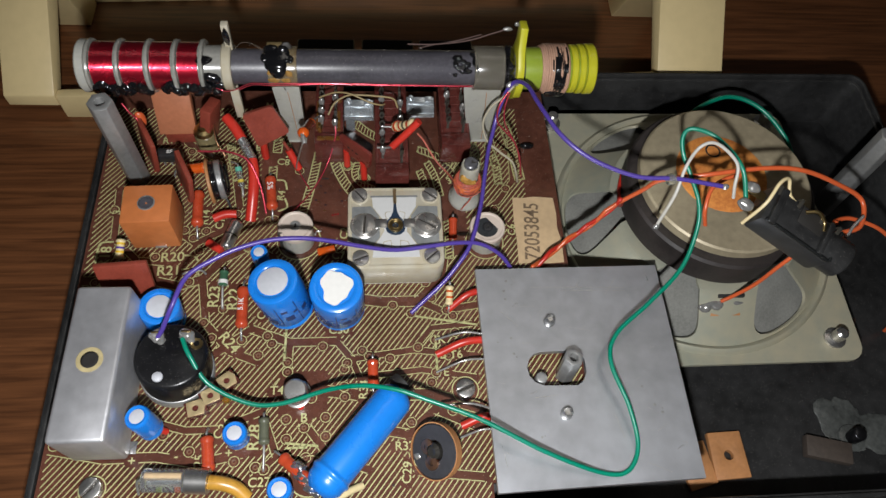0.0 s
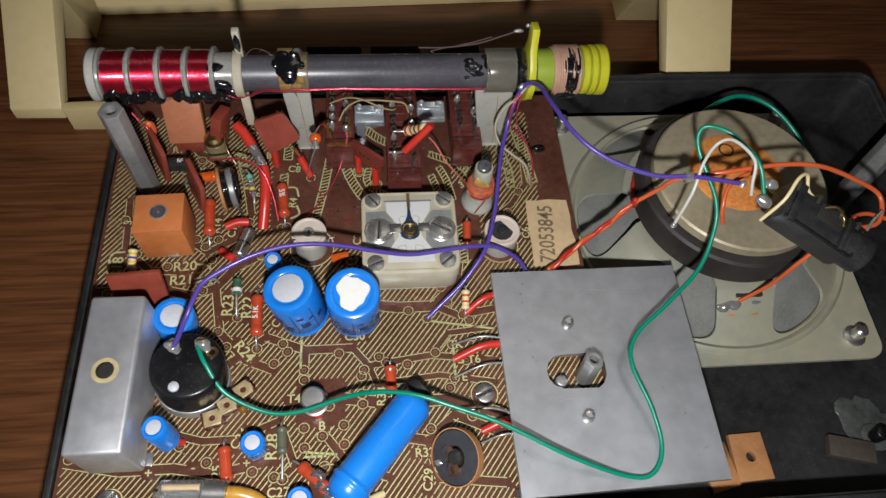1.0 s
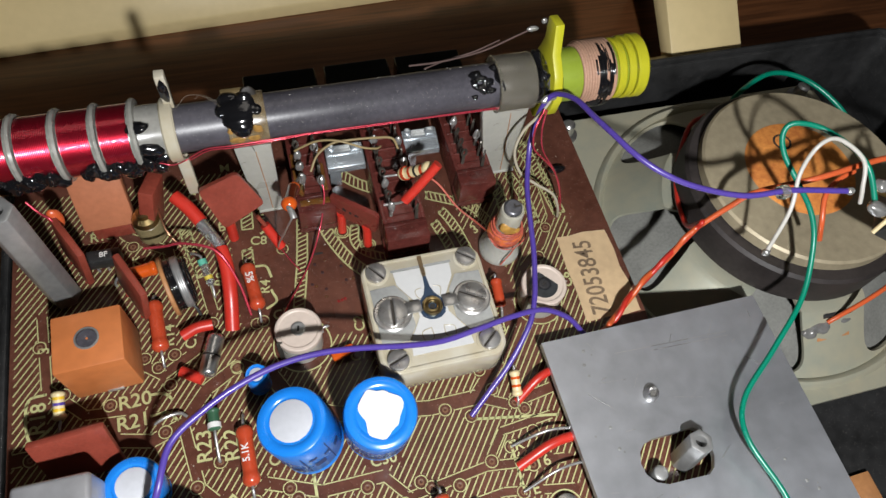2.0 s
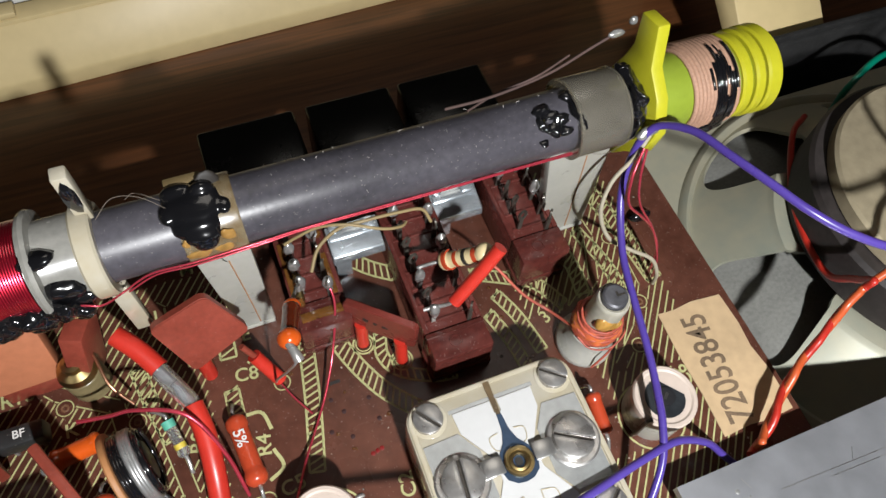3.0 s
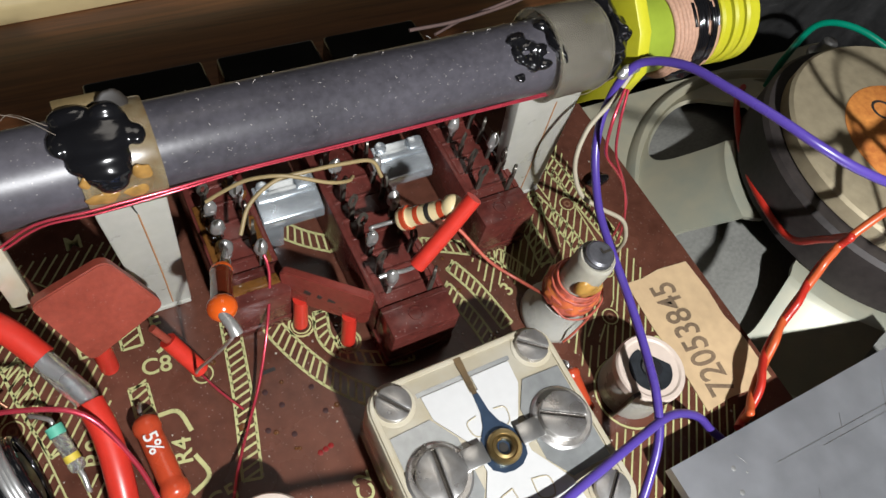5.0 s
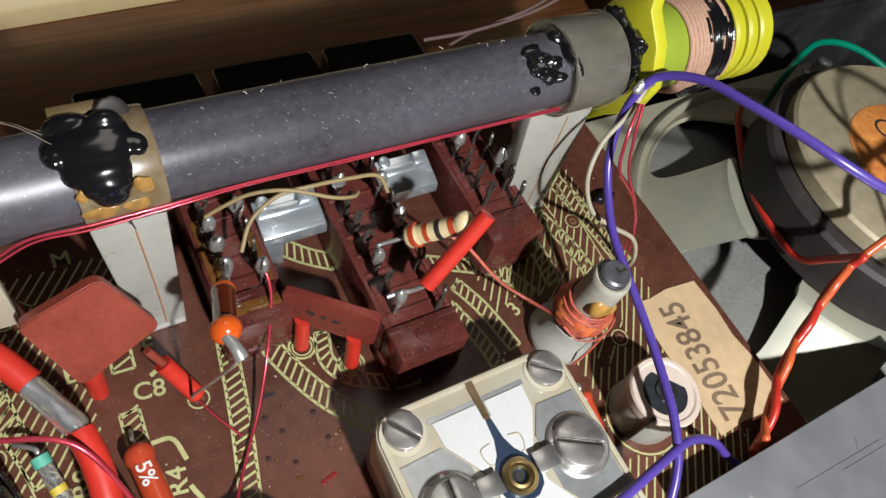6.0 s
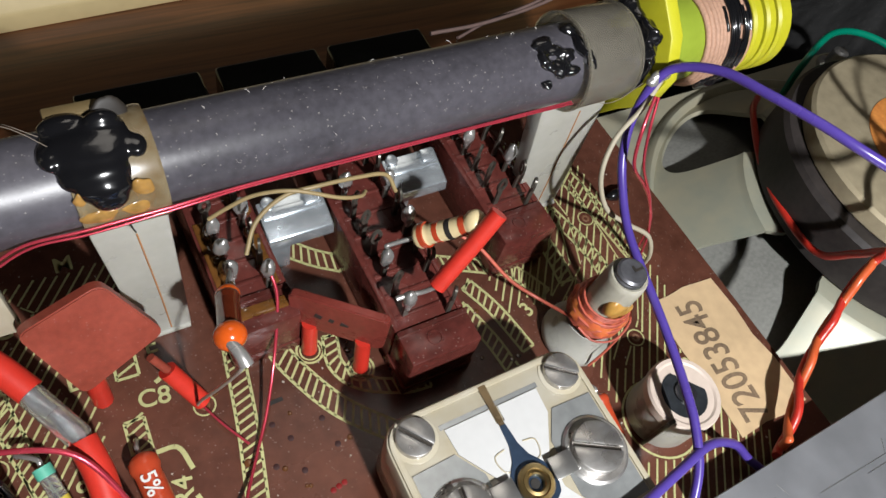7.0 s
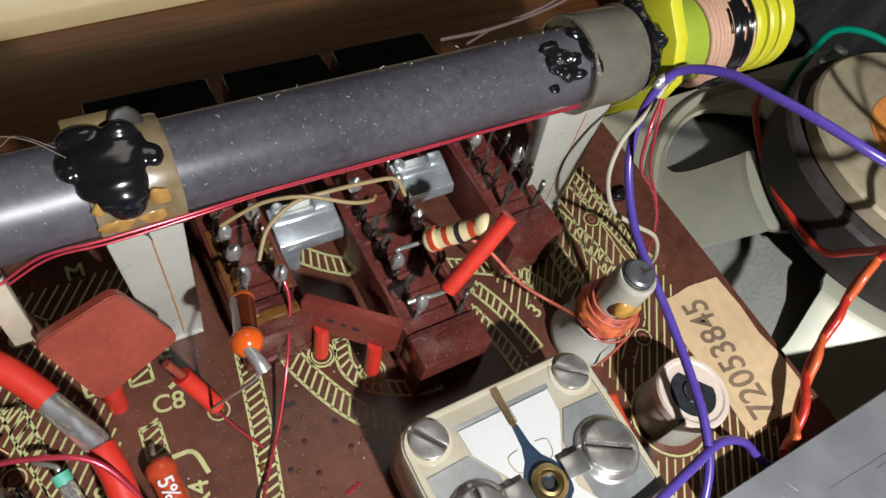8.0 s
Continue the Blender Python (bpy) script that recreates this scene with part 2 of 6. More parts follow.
def blob(points, seed=0, sub=3, rough=0.2, ease_by=9):
    """A lumpy drop melted together from (x, y, z, rx, ry, rz) ellipsoids."""
    some = []
    for k, (x, y, z, a, b, c) in enumerate(points):
        bm = bmesh.new()
        bmesh.ops.create_icosphere(bm, subdivisions=sub, radius=1)
        for v in bm.verts:
            v.co *= 1 + rough * noise.noise(v.co * 1.3 + Vector((seed * 7.1 + k * 3.3, 0, 0))) + 0.4 * rough * noise.noise(v.co * 3.1 + Vector((seed, k, 5)))
            v.co = Vector((x + a * v.co.x, y + b * v.co.y, z + c * v.co.z))
        some.append(bm)
    if len(some) == 1:
        return some[0]
    me = bpy.data.meshes.new("tmp")
    all_of_it = joined(*some)
    all_of_it.to_mesh(me)
    all_of_it.free()
    tmp = new("tmp", me)
    melt = tmp.modifiers.new("melt", "REMESH")
    melt.mode, melt.voxel_size, melt.use_smooth_shade = "VOXEL", 0.2, True
    ease = tmp.modifiers.new("ease", "SMOOTH")
    ease.factor, ease.iterations = 0.6, ease_by
    done = bpy.data.meshes.new_from_object(tmp.evaluated_get(bpy.context.evaluated_depsgraph_get()))
    out = bmesh.new()
    out.from_mesh(done)
    bpy.data.objects.remove(tmp)
    bpy.data.meshes.remove(me)
    bpy.data.meshes.remove(done)
    return out


def coil(r, x0, x1, turns, wire, seg=6, per=20):
    """Turns of wire about the x axis."""
    n = int(turns * per)
    pts = [(x0 + (x1 - x0) * i / n, r * math.cos(2 * math.pi * i / per), r * math.sin(2 * math.pi * i / per)) for i in range(n + 1)]
    return tube(pts, wire, seg, straight=True)


def lettering(text, size, material, parent, x, y, z, rz=0, name="lettering", squeeze=1.0, thick=0.02):
    cu = bpy.data.curves.new("text", "FONT")
    cu.body, cu.size, cu.align_x, cu.align_y, cu.extrude, cu.offset = text, size, "CENTER", "CENTER", thick, size * 0.012
    tmp = bpy.data.objects.new("text", cu)
    scene.collection.objects.link(tmp)
    me = bpy.data.meshes.new_from_object(tmp.evaluated_get(bpy.context.evaluated_depsgraph_get()))
    bpy.data.objects.remove(tmp)
    bm = bmesh.new()
    bm.from_mesh(me)
    bpy.data.meshes.remove(me)
    bmesh.ops.scale(bm, vec=(squeeze, 1, 1), verts=bm.verts)
    return part(name, moved(bm, x, y, z, 0, 0, rz), material, parent)


# ---- the table and the case ----
FLOOR, TABLE = -28.0, -36.0
table = thing("table", "dark reddish-brown stained wooden table with long grain", "table", 0, 150, TABLE - 740, kind="structure")
part("table_top", box(1400, 1100, 30, 0, 0, 710, bevel=2), WOOD, table)
for x in (-640, 640):
    for y in (-490, 490):
        part("leg", box(60, 60, 709, x, y, 0, 2), WOOD, table)
# Unseen room shell, added to bounce light and give metals something to reflect.
ROOM = mat("painted_plaster", (0.72, 0.70, 0.66), 0.8, var=0.05, grain=60, blot=3)
LOW = TABLE - 740
solo("floor", box(4400, 4400, 100, 200, 200, LOW - 100), mat("grey_floor", (0.25, 0.22, 0.19), 0.6, grain=40, blot=3), "unseen plain dull floor added to close the room", "floor", kind="structure")
solo("ceiling", box(4400, 4400, 100, 200, 200, LOW + 2500), ROOM, "unseen plain pale ceiling added for bounced light", "ceiling", kind="structure")
for name, sx, sy, x, y in (("wall_north", 4000, 200, 200, 2300), ("wall_south", 4000, 200, 200, -1900), ("wall_east", 200, 4400, 2300, 200), ("wall_west", 200, 4400, -1900, 200)):
    solo(name, box(sx, sy, 2500, x, y, LOW), ROOM, "unseen plain pale wall added for bounced light", "wall", kind="structure")

RIM = -5.6
case = thing("radio_case", "black plastic radio case half lying open on the table", "radio case", 0, 0, TABLE)
CX0, CX1, CY0, CY1 = -89.0, 169.0, -74.0, 70.8
cw, ch, cx, cy = CX1 - CX0, CY1 - CY0, (CX0 + CX1) / 2, (CY0 + CY1) / 2
part("case_floor", prism(round_rect(cw - 1, ch - 1, 5, 5, cx, cy), 0, FLOOR - TABLE, 0.6), BLACK, case)
part("case_wall", prism(round_rect(cw, ch, 6, 6, cx, cy), 0.05, RIM - TABLE, 0.5, [round_rect(cw - 7, ch - 7, 3.5, 6, cx, cy)]), BLACK, case)
part("rim_lip", prism(round_rect(cw - 2.5, ch - 2.5, 5, 6, cx, cy), RIM - TABLE - 0.2, RIM - TABLE + 1.6, 0.3, [round_rect(cw - 5, ch - 5, 4, 6, cx, cy)]), BLACK, case)

# ---- cream frame behind ----
frame_piece = thing("bezel_frame", "cream plastic cabinet frame leaning up behind the radio case", "cabinet frame", 0, 74.2, TABLE, 0, 0, -0.8)
FH = 7.0
FX0, FX1, FD = -133.0, 133.0, 48.0


def bar_prism(a, b, c, d, h0, h1, h2, h3):
    """A four-cornered bar from the table up to the given corner heights."""
    bm = bmesh.new()
    lo = [bm.verts.new((*p, 0)) for p in (a, b, c, d)]
    hi = [bm.verts.new((*p, h)) for p, h in zip((a, b, c, d), (h0, h1, h2, h3))]
    bm.faces.new(lo[::-1])
    bm.faces.new(hi)
    for i in range(4):
        j = (i + 1) % 4
        bm.faces.new((lo[i], lo[j], hi[j], hi[i]))
    bmesh.ops.bevel(bm, geom=bm.edges[:], offset=0.6, segments=2, affect="EDGES", profile=0.5)
    return bm


def rising_arm(x0, x1, near, far, deep):
    """A side arm whose top climbs away from the near edge."""
    bm = prism([(0, near - 5), (2.2, near - 6), (36, far - 9), (deep - 12, 0), (deep, 0), (deep, far), (33, far), (0, near)], x0, x1, 0.5)
    return moved(bm, 0, 0, 0, 90, 0, 90)


part("side_arm", rising_arm(-133.5, -116.4, 11.5, 37, 58), CREAM, frame_piece)
part("side_arm", rising_arm(95.4, 119.3, 26, 50, 70), CREAM, frame_piece)
part("near_bar", bar_prism((-116.3, 0), (95.3, 0), (95.3, 3.6), (-116.3, 3.6), 11.2, 25.4, 25.4, 11.2), CREAM, frame_piece)
for name, y0, y1, h0, h1, m in (("far_bar", 0.1, 7.0, 4.6, 17.0, CREAM), ("far_ledge", 7.1, 12.4, 17.6, 18.2, CREAM), ("far_groove", 12.5, 14.4, 15.5, 15.5, CREAM), ("far_panel", 14.5, 40.0, 17.4, 18.6, WHITE)):
    part(name, moved(bar_prism((FX0, FD + y0), (FX1, FD + y0), (FX1, FD + y1), (FX0, FD + y1), h0, h0, h1, h1), 0, 17.5, 0, 0, 0, 3.4), m, frame_piece)
part("ledge_step", moved(box(60, 4.4, 1.6, -92, FD + 9.6, 18.0, 0.4), 0, 17.5, 0, 0, 0, 3.4), CREAM, frame_piece)

# ---- circuit board ----
board = thing("circuit_board", "brown phenolic circuit board printed with yellow-green hatched track outlines", "circuit board", 0, 0, 0)
part("board_sheet", prism([(-84, -69.5), (22, -69.5), (22, -65.5), (49, -65.5), (49, 57), (-84, 57)], -1.6, 0.0), BOARD, board)


class Ink:
    """Flat printed strokes on the board."""

    def __init__(self, z=0.04):
        self.v, self.f, self.z = [], [], z

    def line(self, a, b, w=0.3):
        d = Vector((b[0] - a[0], b[1] - a[1]))
        if d.length < 1e-4:
            return
        d.normalize()
        n = Vector((-d.y, d.x)) * w / 2
        k = len(self.v)
        self.v += [(a[0] + n.x, a[1] + n.y, self.z), (a[0] - n.x, a[1] - n.y, self.z), (b[0] - n.x, b[1] - n.y, self.z), (b[0] + n.x, b[1] + n.y, self.z)]
        self.f.append((k, k + 1, k + 2, k + 3))

    def path(self, pts, w=0.3):
        for a, b in zip(pts, pts[1:]):
            self.line(a, b, w)

    def ring(self, x, y, r, w=0.28, n=18):
        p = disc_pts(r, n, x, y)
        self.path(p + p[:1], w)

    def ladder(self, pts, wide, pitch=1.15, lean=0.25, w=0.36):
        """Two edges with slanting rungs between them."""
        mid = [Vector((p.x, p.y)) for p in spline([(x, y, 0) for x, y in pts], 8)]
        left, right = [], []
        for i, p in enumerate(mid):
            d = (mid[min(i + 1, len(mid) - 1)] - mid[max(i - 1, 0)]).normalized()
            n = Vector((-d.y, d.x))
            left.append(p + n * wide / 2)
            right.append(p - n * wide / 2)
        self.path(left, w)
        self.path(right, w)
        run = 0.0
        for i in range(len(mid) - 1):
            step = (mid[i + 1] - mid[i]).length
            while run < step:
                f = run / step
                a, b = left[i].lerp(left[i + 1], f), right[i].lerp(right[i + 1], f)
                d = (mid[i + 1] - mid[i]).normalized() * wide * lean
                self.line(a - d, b + d, w * 0.85)
                run += pitch
            run -= step
        self.line(left[0], right[0], w)
        self.line(left[-1], right[-1], w)

    def made(self, name, parent):
        me = bpy.data.meshes.new(name)
        me.from_pydata([(x * MM, y * MM, z * MM) for x, y, z in self.v], [], self.f)
        me.materials.append(SILK)
        ob = new(name, me)
        ob.parent = parent
        return ob


def seg_dist(px, py, ax, ay, bx, by):
    dx, dy = bx - ax, by - ay
    t = np.clip(((px - ax) * dx + (py - ay) * dy) / (dx * dx + dy * dy + 1e-9), 0, 1)
    return np.hypot(px - ax - t * dx, py - ay - t * dy)


# dark gaps between the printed fields: (half width, line)
GAPS = [
    (1.5, [(-84, -9), (-66, -9), (-58, -11), (-52, -9), (-47, -3), (-40, 1), (-34, -3)]),
    (1.2, [(-52, -9), (-50, -22), (-43, -30), (-36, -33)]),
    (1.8, [(-34, -3), (-30, -11), (-22, -14), (-4, -17), (6, -17), (12, -11), (14, 0)]),
    (1.3, [(-46, -30), (-38, -24), (-28, -28), (-16, -28)]),
    (1.0, [(-28, -28), (-28, -36), (-34, -46), (-44, -50)]),
    (1.0, [(-16, -28), (-12, -33), (4, -31), (20, -33)]),
    (0.9, [(-12, -33), (-10, -38), (6, -36.5), (20, -39)]),
    (0.9, [(4, -31), (9, -25), (20, -24)]),
    (1.2, [(6, -17), (12, -20), (22, -18.5)]),
    (1.7, [(-20, -41), (-8, -43), (8, -43), (20, -47)]),
    (1.1, [(-20, -41), (-23, -50), (-17, -58), (-8, -61)]),
    (1.0, [(-34, -46), (-30, -57), (-38, -65)]),
    (1.4, [(-8, -51), (2, -53), (9, -47), (20, -52)]),
    (1.2, [(2, -53), (4, -62), (20, -64)]),
    (1.3, [(-84, -53), (-70, -56), (-58, -56), (-48, -58), (-38, -56)]),
    (1.0, [(-62, -47), (-52, -50), (-44, -50)]),
    (1.1, [(-78, 20), (-77, 4), (-70, -3), (-60, -4)]),
    (1.2, [(-60, 6), (-55, 2), (-48, 6), (-44, 14), (-46, 26)]),
    (1.3, [(-68, 45), (-60, 36), (-52, 31), (-51, 22)]),
    (1.0, [(-44, 46), (-38, 40), (-37, 28)]),
    (0.9, [(22, 22), (28, 26), (31, 34), (30, 48)]),
    (1.0, [(25, 10), (31, 15), (36, 22), (37, 40)]),
]
# plain brown areas: (x0, y0, x1, y1)
PLAIN = [(-38.5, 9, 14, 37), (-33, 3, 14, 34), (-27, 34, 24, 50), (12, -3, 21, 22), (39.5, -20, 49, 57), (-84, 50, 49, 57), (-30, -48, -18, -36)]
RIMS = [(x, y, r) for x, y, r in ((-71.4, -62.8, 3.2), (16.9, -42.2, 3.6), (25.6, 1.0, 5.6), (-26.8, 2.4, 6.2), (-22, -62, 5))]
random.seed(4)
PADS = [(x, y) for w, line in GAPS for a, b in zip(line, line[1:]) for x, y in [(a[0] + (b[0] - a[0]) * random.uniform(0.2, 0.8) + random.uniform(-2.5, 2.5), a[1] + (b[1] - a[1]) * 0.5 + random.uniform(-2.5, 2.5))] if abs(x) < 82 and random.random() < 0.55]
PADS += [(-27.5, 26.2), (-8.5, 23.3), (-13.5, 28), (-34, 9.5), (-35.4, 9.2), (3.8, -20.6), (13.4, -19.9), (9.9, -28.4), (9.7, -37.4), (-40.3, -27), (-45.8, -18), (-32.7, -60)]
PADS += [(-28, -48.2), (-18.4, -48), (-23.6, -50.4), (-27.8, -53), (-18.3, -52.7), (-23, -57.7), (-28.2, -36), (-28.3, -33.4), (-13.9, -35.7), (-13.7, -43), (-9.3, -30.8), (-2.1, -33.2), (2.8, -50.1), (-33.8, -26), (-39.8, -57.9), (-50.5, -21.8), (-55.8, 3.8), (-53.8, -0.4), (-40.5, 0.2), (-46, 2.1)]
ink = Ink()
DIRX, DIRY = math.cos(radians(52)), math.sin(radians(52))
u = np.arange(-110, 110, 0.2)


LEGEND = [("R16", -65.8, 37.4, 0), ("C8", -32.4, 29.4, -8), ("R4", -32.5, 17.6, 80), ("C5", -30.0, 10.3, 8), ("C30", -15.4, -24.9, 0), ("R18", -78.5, -1.7, 88), ("R20", -60.7, -2.2, 2),
          ("R21", -61.2, -6.4, 2), ("R23", -48.4, -14.3, 88), ("R22", -43.3, -15.2, 88), ("R24", -43.5, -27.6, -48), ("T4", -30.6, -40.8, 0), ("C6", 34.0, 5.0, 88), ("C7", -15.8, -2.6, 4),
          ("R34", -8.9, -41.3, 86), ("R28", -35.4, -52.3, 88), ("R32", 1.0, -55.9, 0), ("B", -23.7, -48.0, 0), ("E", 12.3, -37.4, 0), ("T6", 15.2, -32.7, 0), ("K", 11.6, -28.4, 0), ("B", 11.7, -32.7, 0), ("R14", -53.2, 10.5, 86), ("C1", -48.9, 8.4, 80), ("C24", -43.2, -49.9, 58), ("25", -47.9, -57.3, 88), ("-", -53.4, -56.0, 0), ("C", -35.7, -20.2, 60), ("C2", -14.2, 4.6, 86),
          ("C29", 1.4, -62.2, 84), ("+", -63.5, -56.8, 0), ("+", -41.2, -55.9, 0), ("C27", -33.6, -63.0, 0), ("M", -37.6, 51.0, 0), ("B", -40.0, 34.6, 0), ("R8", -41.6, 21.4, 75), ("3", 16.8, 22.2, 20),
          ("K", -58.8, 29.6, 0), ("C11", -44.2, 44.0, 0), ("3", -77.5, 12.5, 80), ("E", -31.0, 36.0, 0), ("L", -4.6, 22.4, 0)]
TALL = ("R20", "R21", "R18", "R23", "R22", "R24", "R28")


def clear_of_gaps(x, y, skip=-1, margin=0.25):
    ok = (x > -83.2) & (x < 48.2) & (y > np.where(x > 21.6, -65, -69)) & (y < 52)
    for k, (w, line) in enumerate(GAPS):
        if k != skip:
            for a, b in zip(line, line[1:]):
                ok &= seg_dist(x, y, *a, *b) > w * 0.8 + margin
    for x0, y0, x1, y1 in PLAIN:
        ok &= ~((x > x0) & (x < x1) & (y > y0) & (y < y1))
    for text, px, py, a in LEGEND:
        size = 4.0 if text in TALL else 3.1
        ca, sa = math.cos(radians(a)), math.sin(radians(a))
        ok &= (abs((x - px) * ca + (y - py) * sa) > size * 0.34 * len(text) + 0.4) | (abs((y - py) * ca - (x - px) * sa) > size * 0.42)
    for px, py in PADS:
        ok &= np.hypot(x - px, y - py) > 1.45
    for px, py, r in RIMS:
        ok &= np.hypot(x - px, y - py) > r
    return ok


for c in np.arange(-120, 120, 1.16):
    x, y = -DIRY * c + DIRX * u, DIRX * c + DIRY * u
    ok = clear_of_gaps(x, y)
    start = None
    for i in range(len(u)):
        if ok[i] and start is None:
            start = i
        if start is not None and (not ok[i] or i == len(u) - 1):
            if i - start > 3:
                ink.line((x[start], y[start]), (x[i - 1], y[i - 1]), 0.26)
            start = None
for k, (w, line) in enumerate(GAPS):
    for side in (-1, 1):
        for a, b in zip(line, line[1:]):
            d = Vector((b[0] - a[0], b[1] - a[1]))
            n = int(d.length / 0.3)
            t = np.linspace(0, 1, n + 1)
            nx, ny = -d.y / d.length * side * (w * 0.8 + 0.12), d.x / d.length * side * (w * 0.8 + 0.12)
            x, y = a[0] + d.x * t + nx, a[1] + d.y * t + ny
            ok = clear_of_gaps(x, y, k, -0.05)
            for i in range(n):
                if ok[i] and ok[i + 1]:
                    ink.line((x[i], y[i]), (x[i + 1], y[i + 1]), 0.22)
for x, y in PADS:
    ink.ring(x, y, 1.25, 0.2)
for x, y, r in RIMS:
    ink.ring(x, y, r - 0.2, 0.3, 28)
LADDERS = [
    (2.6, [(-17.6, 33), (-16.6, 27.5), (-13.1, 20), (-8.2, 14.2), (-6.5, 12.4)]),
    (1.9, [(-10.4, 29), (-11.2, 25), (-9.3, 21.6), (-4.5, 19), (-1, 18.4)]),
    (2.3, [(-22.0, 33), (-23.9, 21.4), (-26.2, 11)]),
    (2.5, [(-34.2, 37.5), (-34.4, 33.0)]),
    (2.2, [(-35.2, 27.6), (-35.3, 23.6)]),
    (2.6, [(-11.5, 44.5), (-8, 41), (-4.5, 38.5)]),
    (2.2, [(8, 34), (14, 31), (18, 28.5), (20.8, 23.4)]),
    (2.0, [(10.5, 29), (12.4, 24), (13.8, 17)]),
    (2.0, [(8.0, 26), (9.6, 20), (10.2, 15)]),
    (2.2, [(-48.2, 36), (-47, 29.7), (-45.2, 23)]),
    (3.0, [(35.5, 44), (37.2, 33), (38.3, 22.5)]),
    (2.2, [(29.4, 36), (31.4, 28), (31.6, 21)]),
    (2.4, [(24, 40), (25.5, 30), (25.0, 24)]),
    (2.2, [(15, 8), (15.5, 3), (15.2, -4)]),
]
for wide, line in LADDERS:
    ink.ladder(line, wide)
for line in ([(-31.8, 31.2), (-30.2, 31.6), (-28.8, 29)], [(-34, 23), (-31.7, 22.6), (-30.9, 19.6)], [(-33, 12.2), (-30.6, 13.6), (-31.4, 16.6)], [(-76, -4), (-80, -6), (-80.6, 2), (-77, 3)], [(-58, -1.6), (-55, -2), (-53.6, -3.6)], [(-58, -6), (-54.6, -6), (-53, -8)], [(10, -27), (10, -38)], [(4.6, -21.4), (21.6, -24.4)], [(-27.6, -55.2), (-22.6, -55.2)], [(-29.0, -22), (-29.2, -33)], [(-28, -54), (-20, -55)]):
    ink.path([(p.x, p.y) for p in spline([(x, y, 0) for x, y in line], 5)], 0.55)
ink.ring(-8.5, 23.3, 1.7, 0.3)
ink.ring(-13.5, 28, 1.7, 0.3)
tagged(ink.made("printed_hatching", board), "yellow-green printed hatching", kind="stuff")

for text, x, y, a in LEGEND:
    lettering(text, 4.0 if text in TALL else 3.1, SILK, board, x, y, 0.05, a, "legend")

pad = part("pad_hole", lathe([(0.3, 0.01), (0.45, 0.08), (0.58, 0.08), (0.64, 0.02)], 14), mat("hole_rim", (0.16, 0.075, 0.035), 0.5), board)
for k, (x, y) in enumerate(PADS):
    one = pad if k == 0 else new("pad_hole", pad.data)
    one.parent = board
    one.location = (x * MM, y * MM, 0)
HOLE = mat("hole_shade", (0.03, 0.006, 0.005), 0.7)
# Thin black strip on the sheet, painted as the shade in a slot.
part("board_slot", box(2.0, 0.5, 0.06, -19.9, 23.4, 0.0), INK, board)
for k in range(3):
    part("red_hole", moved(cyl(0.36, 0.05, 0.01, 0.01, 10), -17.6 + 0.75 * k, 10.7 + 0.16 * k, 0), mat("red_lit_hole", (0.20, 0.008, 0.008), 0.4) if k == 0 else bpy.data.materials["red_lit_hole"], board)
for x, y in ((-19.8, 18.4), (-15.5, 19.2), (-22.5, 15.9), (-19.7, 14.2), (-21.2, 20.8), (-15.0, 15.5), (19, -62), (-2, -65)):
    part("drill_hole", moved(cyl(0.38, 0.05, 0.01, 0.01, 10), x, y, 0), HOLE, board)


random.seed(8)
FLUX = mat("rosin_flux", (0.16, 0.062, 0.022), 0.1, var=0.2, coat=0.8, trans=0.3)
for k in range(26):
    x, y = random.uniform(-30, 12), random.uniform(12, 34)
    part("flux_spot", moved(cyl(random.uniform(0.15, 0.5), 0.1, 0, 0.05, 10), x, y, 0), FLUX, board)
dust = bmesh.new()
for k in range(420):
    x, y = random.uniform(-80, 46), random.uniform(-66, 52)
    w = random.choice((0.1, 0.14, 0.2, 0.3))
    dust = joined(dust, moved(box(w, w * random.uniform(0.3, 1), 0.05), x, y, 0.06, random.uniform(-20, 20), 0, random.uniform(0, 180)))
tagged(part("dust", dust, mat("pale_dust", (0.42, 0.36, 0.30), 0.9, var=0.2), board), "pale dust on the board", kind="stuff")

part("solder_splash", blob([(-21.4, 5.4, 0.1, 0.9, 0.5, 0.35), (-22.4, 4.4, 0.1, 0.5, 0.7, 0.3), (-20.6, 6.2, 0.1, 0.3, 0.3, 0.2)], 3, 2, 0.3), SOLDER, board)

# ---- small makers ----
# Dark colour for slot floors, standing in for the shade inside them.
SLOT = mat("slot_shade", (0.07, 0.06, 0.05), 0.4, metal=0.4, var=0.3)


def screw_head(parent, x, y, z, r, h, turn=0, slot=0.22, material=None, name="screw"):
    """A slotted cheese head."""
    m = material or STEEL
    wide = r * slot / 2
    halves = []
    for side in (-1, 1):
        rim = [(wide, -math.sqrt(r * r - wide * wide))] + [(r * math.cos(radians(q)), r * math.sin(radians(q))) for q in range(-70, 71, 14)] + [(wide, math.sqrt(r * r - wide * wide))]
        halves.append(moved(prism(rim, h * 0.45, h, h * 0.16), 0, 0, 0, 0, 0, 0 if side > 0 else 180))
    s = part(name, moved(joined(lathe([(0, 0), (r, 0), (r, h * 0.4), (r * 0.98, h * 0.5), (0, h * 0.5)], 28), *halves), x, y, z, 0, 0, turn + 90), m, parent)
    part("screw_slot", moved(box(r * slot * 0.98, r * 1.9, 0.04, 0, 0, h * 0.5), x, y, z, 0, 0, turn + 90), SLOT, s)
    return s


